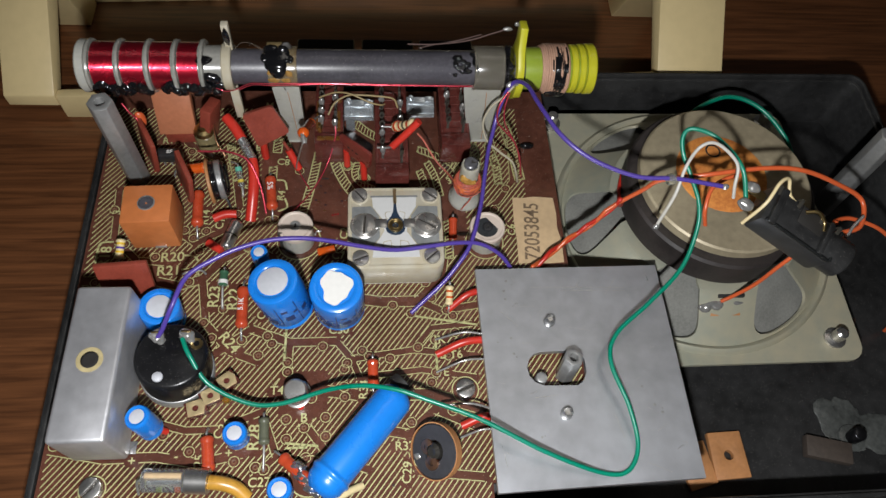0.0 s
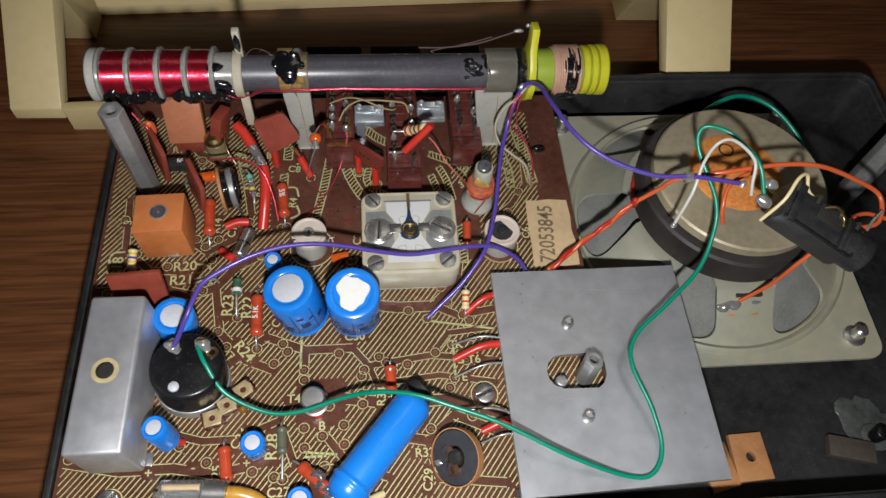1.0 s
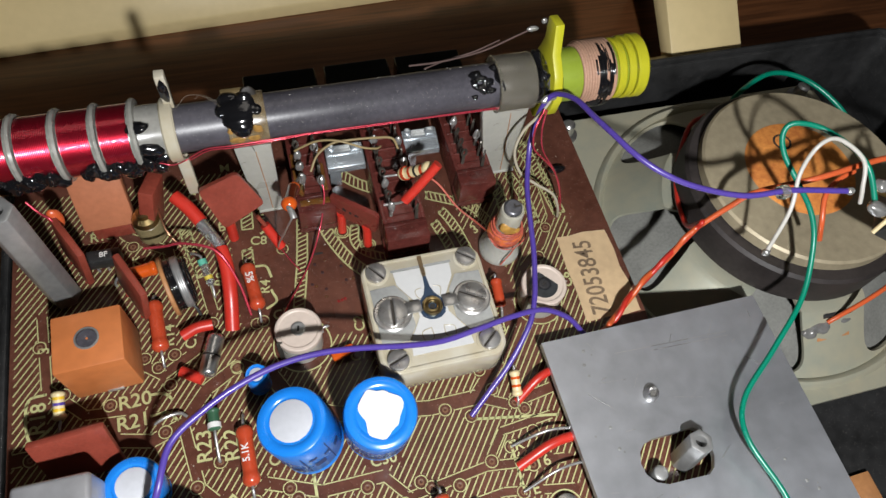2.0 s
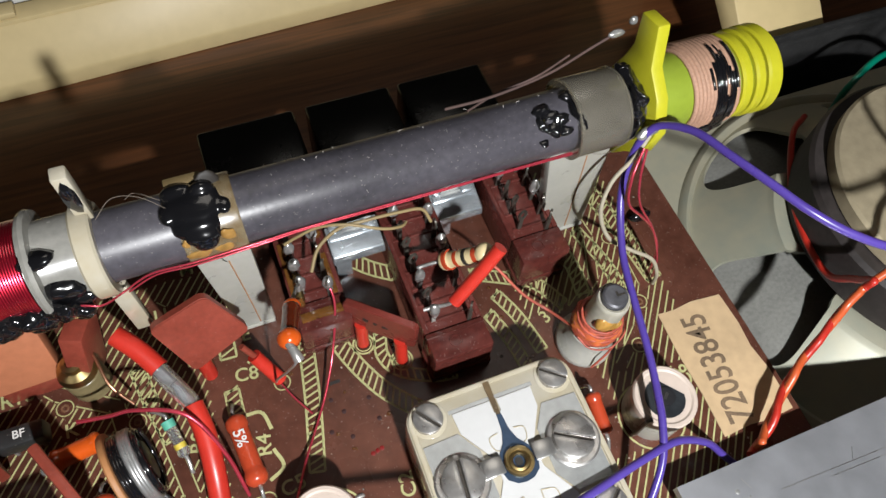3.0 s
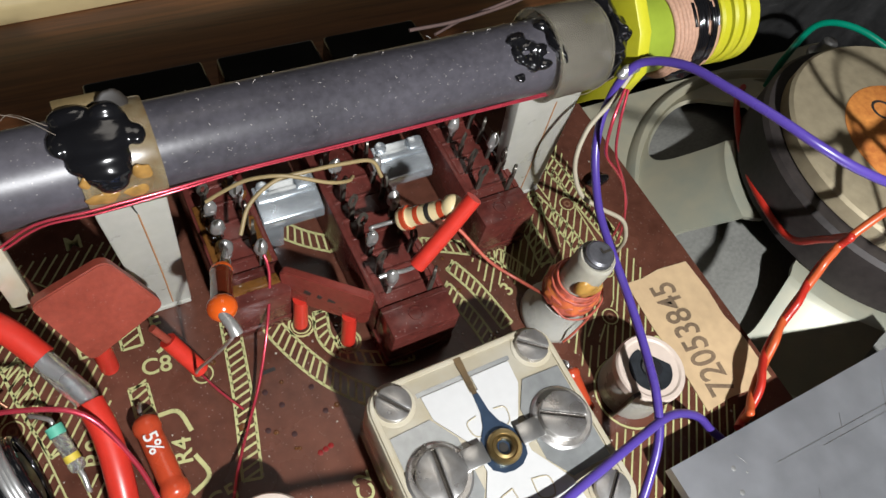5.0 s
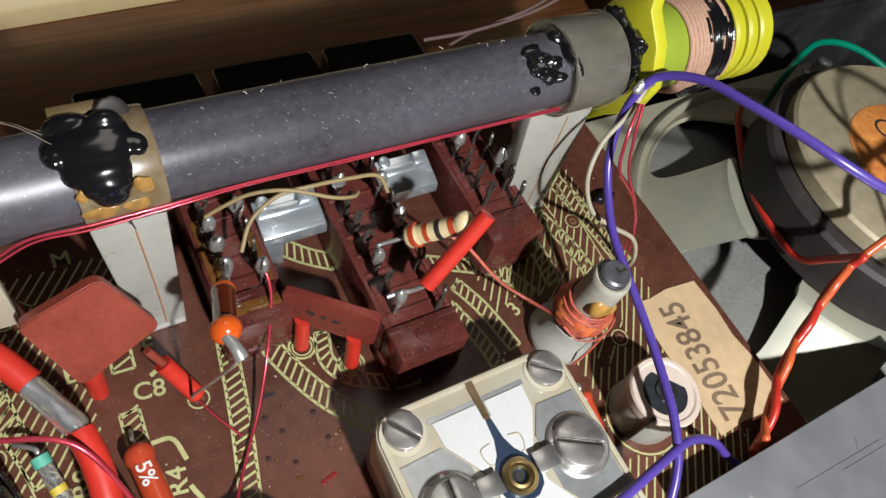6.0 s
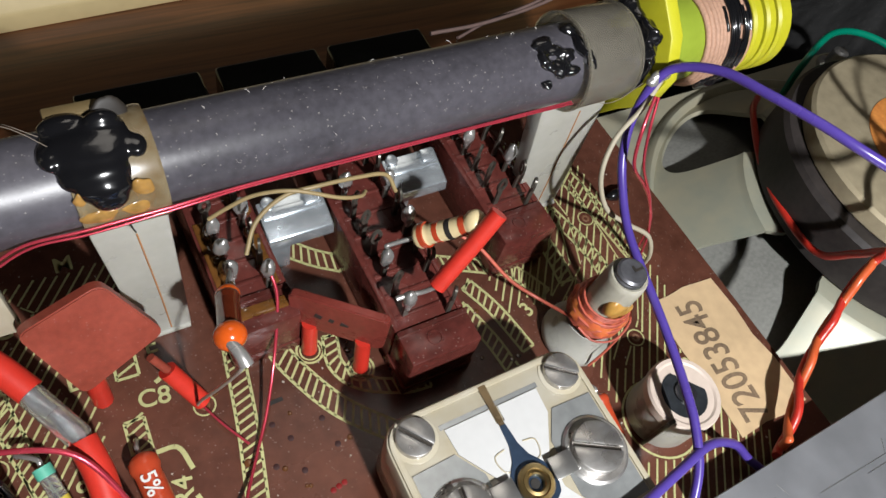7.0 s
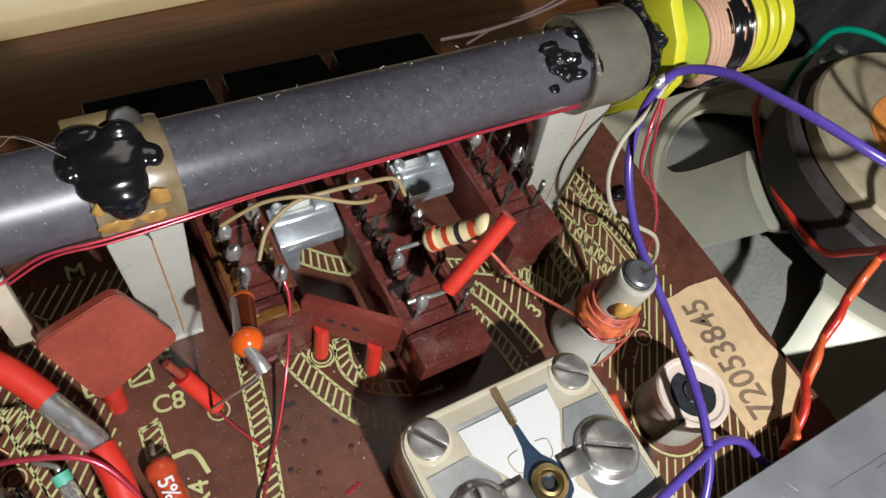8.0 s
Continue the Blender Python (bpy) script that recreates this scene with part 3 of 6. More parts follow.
def electrolytic(x, y, r, h, lean=(0, 0), splat=False, legs=False):
    e = thing("electrolytic_capacitor", "blue electrolytic capacitor with " + ("a white paint smear on top" if splat else "a pale flat top"), "capacitor", x, y, 0, lean[0], lean[1], 0, group="blue capacitors")
    z0 = 3.0 if legs else 0.3
    part("sleeve", lathe([(0, z0), (r * 0.9, z0), (r, z0 + 0.5), (r, z0 + 1.2), (r * 0.95, z0 + 1.7), (r, z0 + 2.2), (r, h - 0.9), (r * 0.96, h - 0.3), (r * 0.86, h), (r * 0.72, h - 0.05), (r * 0.66, h - 0.35), (0, h - 0.35)], 40), BLUE, e)
    if splat:
        pts = [(r * (0.56 + 0.06 * math.sin(3 * a + 1) + 0.05 * math.sin(5 * a)) * math.cos(a), r * (0.64 + 0.07 * math.sin(3 * a + 1) + 0.03 * math.sin(7 * a)) * math.sin(a)) for a in [2 * math.pi * i / 36 for i in range(36)]]
        part("paint_smear", prism(pts, h - 0.36, h + 0.06), WHITE, e, "white paint smear")
    else:
        part("top", moved(cyl(r * 0.6, 0.12, h - 0.35, 0.03, 32)), ALUTOP, e, "pale grey flat top")
    if r > 4:
        for k, (turn, wide, low, tall) in enumerate(((-150, 0.22, 0.16, 0.66), (-128, 1.5, 0.56, 0.05), (-128, 1.5, 0.44, 0.05), (-112, 1.9, 0.26, 0.12), (-92, 0.22, 0.2, 0.6), (-76, 1.6, 0.6, 0.06), (-70, 2.2, 0.34, 0.13), (-52, 1.2, 0.52, 0.05), (-46, 0.22, 0.16, 0.66), (-28, 1.6, 0.4, 0.1))):
            steps = [radians(turn) + (f - 0.5) * wide / r for f in (0, 0.25, 0.5, 0.75, 1)]
            outline = [((r + d) * math.cos(q), (r + d) * math.sin(q)) for d, some in ((0.02, steps), (0.06, steps[::-1])) for q in some]
            part("print_mark", prism(outline, h * low, h * (low + tall)), NAVY, e)
    if legs:
        for s in (-1, 1):
            part("lead_sleeve", tube([(s * 1.0, 0, z0 + 0.2), (s * 2.2, 0.3 * s, 0)], 0.8, 10, 4), RED, e)
    return e


def along(p, q, f):
    return tuple(a + (b - a) * f for a, b in zip(p, q))


def axial(name, label, category, p, q, r, material, ends=1.18, leads=(), bands=(), group="", lead_mat=None):
    """A part with a body from p to q and bent wire leads to the given feet."""
    t = thing(name, label, category, p[0], p[1], 0, group=group)
    o = Vector((p[0], p[1], 0))
    P, Q = Vector(p) - o, Vector(q) - o

    def rad(f):
        e = min(f, 1 - f)
        if e < 0.03:
            return r * 0.55
        return r * (ends if 0.05 < e < 0.2 else (ends * 0.85 if e <= 0.05 else 1.0))
    part("body", tube([P.lerp(Q, i / 24) for i in range(25)], r, 16, straight=True, radii=rad), material, t)
    for f, w, m in bands:
        part("band", tube([P.lerp(Q, f - w), P.lerp(Q, f + w)], r * (1.04 if 0.2 < f < 0.8 else ends * 1.03), 16, straight=True), m, t)
    for end, foot in zip((P, Q), leads):
        if foot:
            F = Vector(foot) - o
            out = (P - Q).normalized() if end is P else (Q - P).normalized()
            part("lead", tube([end, end + out * 0.9, F + Vector((0, 0, (end.z - F.z) * 0.4)), F], 0.3, 8, 6), lead_mat or SOLDER, t)
    return t


def wire(label, pts, r, material, category="wire", name="wire", group="", ends=(), seg=14):
    o = Vector(pts[0])
    t = thing(name, label, category, *pts[0], group=group)
    part("insulation" if r > 0.35 else "strand", tube([Vector(p) - o for p in pts], r, seg, 8), material, t)
    for i in ends:
        e = Vector(pts[i]) - o
        part("solder_joint", blob([(e.x, e.y, e.z, 0.9, 0.8, 0.9)], seed=len(pts) + i, sub=2), SOLDER, t)
    return t


def hex_post(label, x, y, z0, z1, flat, lean=(0, 0)):
    t = thing("hex_standoff", label, "standoff", x, y, z0, lean[0], lean[1], 12, group="hexagonal posts")
    part("post", prism(disc_pts(flat / 2 / math.cos(radians(30)), 6), 0, z1 - z0, 0.25, [disc_pts(flat * 0.24, 16)]), DULL, t)
    # Black disc down the bore, coloured for the shade in it.
    part("thread_hole", moved(cyl(flat * 0.24, 0.1, z1 - z0 - 2.2, 0.01, 16)), INK, t)
    return t


# ---- tuning capacitor ----
VT = 11.2
vc = thing("tuning_capacitor", "square tuning capacitor with clear yellowed casing and white card inside", "capacitor", 0, 0, 0)
CASING = mat("yellowed_casing", (0.56, 0.52, 0.42), 0.16, var=0.2, grain=300, blot=120, bump=0.04, trans=0.22, coat=0.3, tint=(0.46, 0.39, 0.25))
PLATE = mat("smoky_plate", (0.37, 0.385, 0.38), 0.2, metal=0.45, var=0.16, blot=160, bump=0.05, coat=0.5)
WORN = mat("worn_nickel", (0.58, 0.575, 0.56), 0.3, metal=0.85, var=0.2, grain=1200, blot=350, bump=0.25, tint=(0.40, 0.37, 0.34))
CARD = mat("white_card", (0.53, 0.53, 0.52), 0.55, var=0.04, bump=0.03)
BLUEING = mat("blued_spring", (0.05, 0.085, 0.15), 0.3, metal=0.6, var=0.2, bump=0.1)
part("casing", prism(round_rect(25.6, 25.2, 3.2, 6), 2.2, VT, 0.45), CASING, vc)
part("casing_base", prism(round_rect(23.5, 23.2, 2.6, 6), 0.05, 2.2, 0.2), WHITE, vc)
part("cover_rim", prism(round_rect(25.0, 24.6, 3.0, 6), VT, VT + 0.25, 0.1, [round_rect(23.6, 23.2, 2.4, 6)]), CASING, vc)
for s in (-1, 1):
    part("side_plate", prism([(s * 11.6, 6.2), (s * 6.4, 6.4), (s * 4.3, 3.2), (s * 4.2, -3.2), (s * 6.2, -6.2), (s * 11.6, -6.0)], VT, VT + 0.14), PLATE, vc, "smoky grey side plate")
part("card", prism([(-6.2, 9.2), (-0.5, 9.2), (-0.5, 7.4), (0.6, 7.4), (0.6, 9.2), (5.9, 9.2), (5.7, 6.2), (3.0, 1.6), (3.0, -1.6), (5.9, -6.4), (6.2, -9.4), (-6.2, -9.4), (-5.9, -6.4), (-3.0, -1.6), (-3.0, 1.6), (-6.0, 6.2)], VT + 0.02, VT + 0.2), CARD, vc, "white bow-tie card")
for s in (-1, 1):
    part("card_cut", tube([(s * 1.2, 4.6, VT + 0.2), (s * 2.6, 4.2, VT + 0.2), (s * 2.4, 2.6, VT + 0.2), (s * 1.3, 2.0, VT + 0.2)], 0.1, 6, 5), CASING, vc)
    part("card_cut", tube([(s * 1.3, -4.4, VT + 0.2), (s * 3.3, -5.0, VT + 0.2), (s * 3.0, -7.0, VT + 0.2), (s * 1.3, -6.6, VT + 0.2), (s * 1.3, -4.4, VT + 0.2)], 0.1, 6, 5), CASING, vc)
part("spring_tongue", prism([(-0.35, 7.0), (0.35, 7.0), (0.55, 4.6), (1.1, 3.0), (2.0, 1.9), (2.6, 0.9), (2.75, -0.4), (2.3, -1.8), (1.2, -2.6), (0, -2.8), (-1.2, -2.6), (-2.3, -1.8), (-2.75, -0.4), (-2.6, 0.9), (-2.0, 1.9), (-1.1, 3.0), (-0.55, 4.6)], VT + 0.2, VT + 0.36), BLUEING, vc, "blued spring tongue")
part("rotor_slit", prism([(-0.5, 12.0), (0.5, 12.0), (0.3, 6.2), (-0.3, 6.2)], VT + 0.2, VT + 0.27), mat("amber_resin", (0.13, 0.085, 0.04), 0.3, var=0.3, blot=400), vc)
part("card_window", prism([(-6.6, 9.9), (6.3, 9.9), (6.3, 9.3), (-6.6, 9.3)], VT + 0.005, VT + 0.03), PLATE, vc)
piv = part("pivot", lathe([(0.9, VT + 0.1), (2.05, VT + 0.3), (2.1, VT + 0.9), (1.9, VT + 1.15), (1.55, VT + 1.1), (1.4, VT + 0.95), (1.05, VT + 1.05), (0.9, VT + 0.9), (0.85, VT + 0.2)], 32), BRASS, vc, "brass pivot bush")
part("pivot_pin", lathe([(0, VT + 0.2), (0.6, VT + 0.2), (0.55, VT + 0.5), (0, VT + 0.5)], 18), INK, piv)
for s in (-1, 1):
    part("strap", joined(box(2.9, 2.5, 0.3, s * 3.7, 0.4, VT + 0.75, 0.1), box(0.5, 2.5, 0.8, s * 5.1, 0.4, VT + 0.05, 0.08)), STEEL, vc)
for x, y, a in ((-9.6, 9.7, -52), (9.7, 9.7, -38), (-9.3, -9.8, 20), (9.4, -9.4, 40)):
    part("screw_recess", moved(cyl(2.7, 0.12, VT, 0.05, 28), x, y, 0), CASING, vc)
    screw_head(vc, x, y, VT + 0.1, 2.15, 0.85, a, 0.2, WORN)
for x, y, a in ((-8.2, 0.2, 85), (8.4, 0.3, -30)):
    part("trimmer_washer", moved(lathe([(2.6, VT + 0.1), (3.85, VT + 0.1), (3.9, VT + 0.3), (3.6, VT + 0.5), (2.6, VT + 0.42)], 40), x, y, 0), WORN, vc)
    screw_head(vc, x, y, VT + 0.3, 2.95, 1.2, a, 0.16, WORN, "trimmer_screw")

DUST_HAIR = mat("dusty_hair", (0.16, 0.13, 0.10), 0.8, var=0.1)

# ---- ferrite antenna ----
RY, RZ, RR = 40.0, 29.05, 4.68
STAINED = mat("rosin_stained_collar", (0.44, 0.37, 0.23), 0.24, var=0.2, blot=260, trans=0.6, bump=0.05, tint=(0.24, 0.13, 0.04))
rod = thing("ferrite_antenna", "dark grey ferrite rod antenna with red and copper windings", "ferrite antenna", 0, RY, RZ)
part("ferrite_core", moved(cyl(RR, 119.5, 0, 0.3, 48), -79.5, 0, 0, 0, 90, 0), FERRITE, rod)
BOBBIN = mat("cloudy_bobbin_plastic", (0.50, 0.49, 0.44), 0.22, var=0.18, blot=160, trans=0.5, bump=0.05)
bob = part("bobbin", moved(cyl(5.5, 36.5, 0, 0.3, 40), -79.5, 0, 0, 0, 90, 0), BOBBIN, rod, "milky white bobbin")
FL = (-78.4, -70.9, -63.5, -56.6, -49.8)
for x in FL:
    part("flange", moved(lathe([(5.4, 0), (6.9, 0.1), (7.1, 0.6), (6.9, 1.1), (5.4, 1.2)], 40), x - 0.6, 0, 0, 0, 90, 0), BOBBIN, bob)
part("end_cup", moved(lathe([(4.4, 0), (6.6, 0), (6.9, 0.4), (6.8, 2.2), (5.5, 2.4)], 40), -81.2, 0, 0, 0, 90, 0), NYLON, bob)
for a, b in zip(FL, FL[1:]):
    n = int((b - a - 1.7) / 0.3) * 6
    wnd = moved(lathe([(6.24 + 0.022 * math.cos(2 * math.pi * i / 6), (b - a - 1.7) * i / n) for i in range(n + 1)], 56), a + 0.85, 0, 0, 0, 90, 0)
    part("red_winding", wnd, REDWIRE, rod, "glossy red enamelled winding")
part("wax", blob([(-77 + 1.4 * k, -6.3 + 0.35 * math.sin(k * 2.1), -1.7 + 1.0 * math.sin(k * 1.9), 1.5, 1.3, 1.7 + 0.5 * math.sin(k * 2.7)) for k in range(10)], 1, 3, 0.35), WAX, rod, "black glossy wax")
part("wax", blob([(-59.5 + 1.4 * k, -6.3 + 0.35 * math.sin(k * 2.1), -1.7 + 1.0 * math.sin(k * 1.9), 1.5, 1.3, 1.7 + 0.5 * math.sin(k * 2.7)) for k in range(10)], 2, 3, 0.35), WAX, rod)
part("wax", blob([(-47.6, -4.8, 1.0, 2.6, 1.7, 1.8), (-46.0, -5.2, -1.2, 2.0, 1.2, 1.2)], 3), WAX, rod)
part("wax", blob([(-49.0, -2.8, 5.2, 2.1, 1.4, 1.0)], 4), WAX, rod)
part("wax", blob([(-30.4, -0.6, 4.5, 4.1, 3.0, 1.5), (-30.6, -3.0, 3.6, 3.2, 1.8, 1.5), (-30.4, -4.2, 2.7, 2.4, 1.2, 1.4), (-30.2, -4.8, 1.9, 1.6, 1.0, 1.0), (-27.0, -1.6, 4.5, 1.2, 1.5, 0.9), (-33.8, -1.2, 4.7, 1.0, 1.6, 0.8), (-29.0, 0.6, 5.6, 1.6, 1.0, 1.2), (-32.0, 1.2, 5.2, 2.2, 1.2, 1.1)], 5, 4, 0.08, 10), WAX, rod, "large drop of black wax")
SMOKY = mat("thin_brown_wax", (0.035, 0.028, 0.022), 0.5, var=0.3, blot=300, spec=0.12, trans=0.4)
part("wax_flap", moved(blob([(0, 0, 0, 1.7, 0.3, 1.9), (0.3, 0.1, -1.0, 2.2, 0.5, 1.4)], 15, 3, 0.12), -28.2, 1.6, 5.2, -30, 16, 0), SMOKY, rod, "thin standing flap of wax")
part("wax", blob([(17.0 + 0.7 * (k % 5) + 0.3 * math.sin(3.7 * k), -4.7 * math.sin(0.16 + 0.19 * (k // 2)), 4.62 * math.cos(0.16 + 0.19 * (k // 2)), 1.05 + 0.3 * math.sin(k * 2.3), 0.9, 0.5 + 0.2 * math.sin(k * 1.7)) for k in range(11)], 6, 3, 0.55, 2), WAX, rod)
part("wax", blob([(22.3, -1.6, 4.5, 0.9, 2.4, 0.7), (22.9, -3.4, 3.5, 0.8, 1.5, 0.9), (22.0, 0.4, 4.7, 1.3, 1.0, 0.6)], 7, 3, 0.45), WAX, rod)
part("wax", blob([(31.7, -2.5, 3.9, 1.5, 2.6, 2.2), (31.7, -4.8, 0.6, 1.3, 1.2, 2.8), (31.6, 0.8, 5.2, 1.3, 2.2, 1.2), (31.2, -4.2, 3.4, 1.0, 1.1, 1.1), (32.2, -3.6, 4.8, 0.8, 1.0, 0.9)], 8, 3, 0.5, 4), WAX, rod)
clip = part("clip", moved(lathe([(4.8, 0), (6.0, 0), (6.3, 0.3), (6.3, 2.2), (6.0, 2.5), (4.8, 2.5)], 40), -44.8, 0, 0, 0, 90, 0), CASING, rod, "yellowed plastic clip")
part("clip_tab", joined(box(1.9, 2.0, 8.6, -42.8, 2.2, 4.6, 0.3), box(2.4, 1.6, 12, -43.0, -3.2, -16.5, 0.3)), CASING, clip)
part("wax", blob([(-42.8, 1.2, 9.4, 0.9, 0.6, 3.0)], 9, 2), WAX, rod)
for x0, x1, rr in ((-33.0, -25.4, 5.25), (22.2, 30.4, 5.85)):
    part("collar", moved(lathe([(RR + 0.05, 0), (rr, 0), (rr + 0.1, 0.3), (rr + 0.1, x1 - x0 - 0.3), (rr, x1 - x0), (RR + 0.05, x1 - x0)], 48), x0, 0, 0, 0, 90, 0), STAINED if x0 < 0 else AGED, rod, "yellowed translucent collar")
for x in (22.3, 30.2):
    part("collar_edge", moved(lathe([(5.75, -0.22), (6.08, -0.12), (6.08, 0.12), (5.75, 0.22)], 48), x, 0, 0, 0, 90, 0), AGED, rod)
part("collar_crack", tube([(-29.4, -5.45, -0.8), (-29.2, -5.2, -2.6), (-29.0, -4.4, -4.4)], 0.09, 5), INK, rod)
part("rust_stain", blob([(-27.4, -4.7, 2.0, 1.0, 0.45, 1.7), (-28.4, -5.2, 0.3, 1.4, 0.3, 1.0), (-31.4, -5.2, 0.4, 1.7, 0.3, 1.0), (-32.6, -4.6, 2.2, 0.6, 0.4, 1.2)], 3, 3, 0.4), mat("rosin_stain", (0.40, 0.22, 0.06), 0.2, var=0.3, blot=500), rod)
part("upper_tab", box(4.6, 1.4, 1.2, -31, 3.0, 4.3, 0.2), mat("amber_tab", (0.14, 0.10, 0.045), 0.4, var=0.2), rod)
for k, pts in enumerate(([(-33, -1, 5), (-36, 0.5, 7.4), (-39, 1, 7.8), (-41.5, 0, 6)], [(-34, 1, 5), (-36.5, 2, 6.4), (-38, 2.4, 5.2)], [(22.6, -5, 0.5), (24, -6, -1.2), (27, -6.6, -1.6), (31, -6.4, 0.4)])):
    part("hair", tube(pts, 0.04, 5, 8), DUST_HAIR, rod)
lime = part("lime_bobbin", moved(lathe([(4.8, 0), (5.7, 0), (5.8, 4.6), (5.6, 13.6), (4.8, 13.6)], 40), 36.0, 0, 0, 0, 90, 0), LIME, rod, "translucent lime green bobbin")
yel = part("yellow_flange", moved(prism([(-7.5, 0.5), (-6.6, -4.5), (-3.0, -8.6), (-0.6, -12.0), (3.2, -11.0), (2.6, -7.0), (5.6, -4.2), (6.3, 1.2), (4.6, 5.2), (3.6, 8.5), (4.2, 13.6), (0.2, 14.4), (-1.6, 8.2), (-5.0, 5.4)], 0, 2.0, 0.3), 33.4, 0, 0, 90, 0, 90), YELLOW, rod, "bright yellow terminal flange")
for k, (x, w, rr) in enumerate(((48.8, 1.8, 6.6), (51.0, 1.7, 6.8), (53.1, 2.5, 6.9))):
    part("yellow_ring", moved(lathe([(4.6, 0), (rr - 0.3, 0), (rr, 0.35), (rr, w - 0.35), (rr - 0.3, w), (4.6, w)], 44), x, 0, 0, 0, 90, 0), YELLOW, rod)
part("yellow_core", moved(cyl(5.9, 6.6, 0, 0.2, 40), 48.6, 0, 0, 0, 90, 0), LIME, rod)
LITZ = mat("pink_silk_litz", (0.47, 0.275, 0.185), 0.7, var=0.2, grain=2500, bump=0.5)
for k in range(3):
    part("litz_winding", coil(6.05 + 0.25 * k, 40.6 + 0.5 * k, 48.4 - 0.2 * k, 10, 0.42, 6, 24), LITZ, rod, "copper-pink litz winding")
random.seed(12)
for k in range(34):
    a0, x0 = random.uniform(50, 150), random.gauss(45.2, 1.1)
    span, rr = random.uniform(25, 80), 6.95 + random.uniform(-0.1, 0.15)
    part("wax", tube([(x0 + 0.14 * math.sin(2.1 * f + k), -rr * math.sin(radians(a0 + span * f - 60)), rr * math.cos(radians(a0 + span * f - 60))) for f in (0, 0.2, 0.4, 0.6, 0.8, 1)], random.uniform(0.08, 0.26), 8, 4), WAX, rod)
part("wax", blob([(44.0, -6.0, -3.0, 2.2, 0.9, 1.6), (46.2, -5.6, -3.6, 1.8, 0.9, 1.4)], 11, 3, 0.3), WAX, rod)
line = [(-58, -5.8, -3.4), (-48, -6.3, -1.4), (-44.5, -6.9, -2.0), (-42, -5.2, -3.2), (-38, -5.1, -1.0), (-33, -5.5, -0.6), (-25, -5.4, -0.6), (-18, -4.9, -1.0), (-6, -4.7, -1.5), (8, -4.6, -1.9), (22, -4.5, -2.2)]
part("pickup_wire", tube(line, 0.15, 8, 8), PINKWIRE, rod, "pink enamelled wire along the rod")
part("pickup_wire", tube([(x + 0.6, y - 0.1, z - 0.35 + 0.2 * math.sin(x)) for x, y, z in line[3:]], 0.13, 8, 8), PINKWIRE, rod)
part("terminal_solder", blob([(32.6, -6.9, 1.4, 1.7, 0.8, 0.8), (31.4, -7.1, 0.9, 1.0, 0.7, 0.7)], 12, 2), SOLDER, rod)
part("terminal_solder", blob([(31.0, 5.0, 9.6, 1.5, 0.6, 0.7), (33.2, 5.0, 11.4, 0.8, 0.6, 0.8)], 13, 2), SOLDER, rod)
DUSTY = mat("dusty_brown_strand", (0.085, 0.050, 0.042), 0.8, var=0.2)
part("loose_strand", tube([(31.6, 5.2, 9.8), (27, 4.6, 8.4), (20, 3.4, 6.8), (11, 2.2, 6.6), (4, 2.0, 6.8)], 0.22, 6, 8), DUSTY, rod)
part("loose_strand", tube([(24, 5.0, 7.6), (18, 3.0, 7.4), (12, 3.0, 5.9), (7, 1.2, 6.2)], 0.18, 6, 8), DUSTY, rod)


def support(x0, x1, b0, b1, label):
    """A flared milky post under the rod."""
    t = thing("rod_support", label, "support", (b0 + b1) / 2, 38.5, 0, group="rod supports")
    m = (b0 + b1) / 2
    part("post", moved(prism([(b0 - m, 0), (b1 - m, 0), (x1 - m, RZ - 6), (x1 - m, RZ - 2), (x0 - m, RZ - 2), (x0 - m, RZ - 6)], -1.3, 1.3, 0.25), 0, 0, 0, 90, 0, 0), NYLON, t)
    part("foot", box(b1 - b0 - 0.3, 3.4, 0.5, 0, 0, 0, 0.1), NYLON, t)
    part("seam", tube([(0.4, -1.32, 0.9), (0.1, -1.32, 10), (-0.5, -1.32, RZ - 7)], 0.1, 5, 4), FIBRE, t)


support(-33.0, -25.6, -31.2, -25.6, "milky nylon post holding the ferrite rod")
support(20.0, 30.8, 23.2, 31.2, "wide milky nylon post holding the ferrite rod")

random.seed(77)
lint = bmesh.new()
for k in range(36):
    x, a = random.uniform(-24, 22), radians(random.uniform(-62, 70))
    y, z = -RR * math.sin(a), RR * math.cos(a)
    d = Vector((random.gauss(0, 0.3), random.gauss(0, 0.2), abs(random.gauss(0, 0.16))))
    p = Vector((x, y * 1.004, z * 1.004))
    lint = joined(lint, tube([p, p + d * 0.5 + Vector((0, -0.1 * math.sin(a), 0.1)), p + d], random.choice((0.015, 0.02, 0.03)), 4, 2))
tagged(part("lint", lint, mat("pale_lint", (0.55, 0.52, 0.48), 0.8, var=0.1), rod), "pale lint clinging to the rod", kind="stuff")
# ---- slide switch ----
LUG = mat("tarnished_lug", (0.13, 0.12, 0.10), 0.35, metal=0.6, var=0.25, bump=0.3)


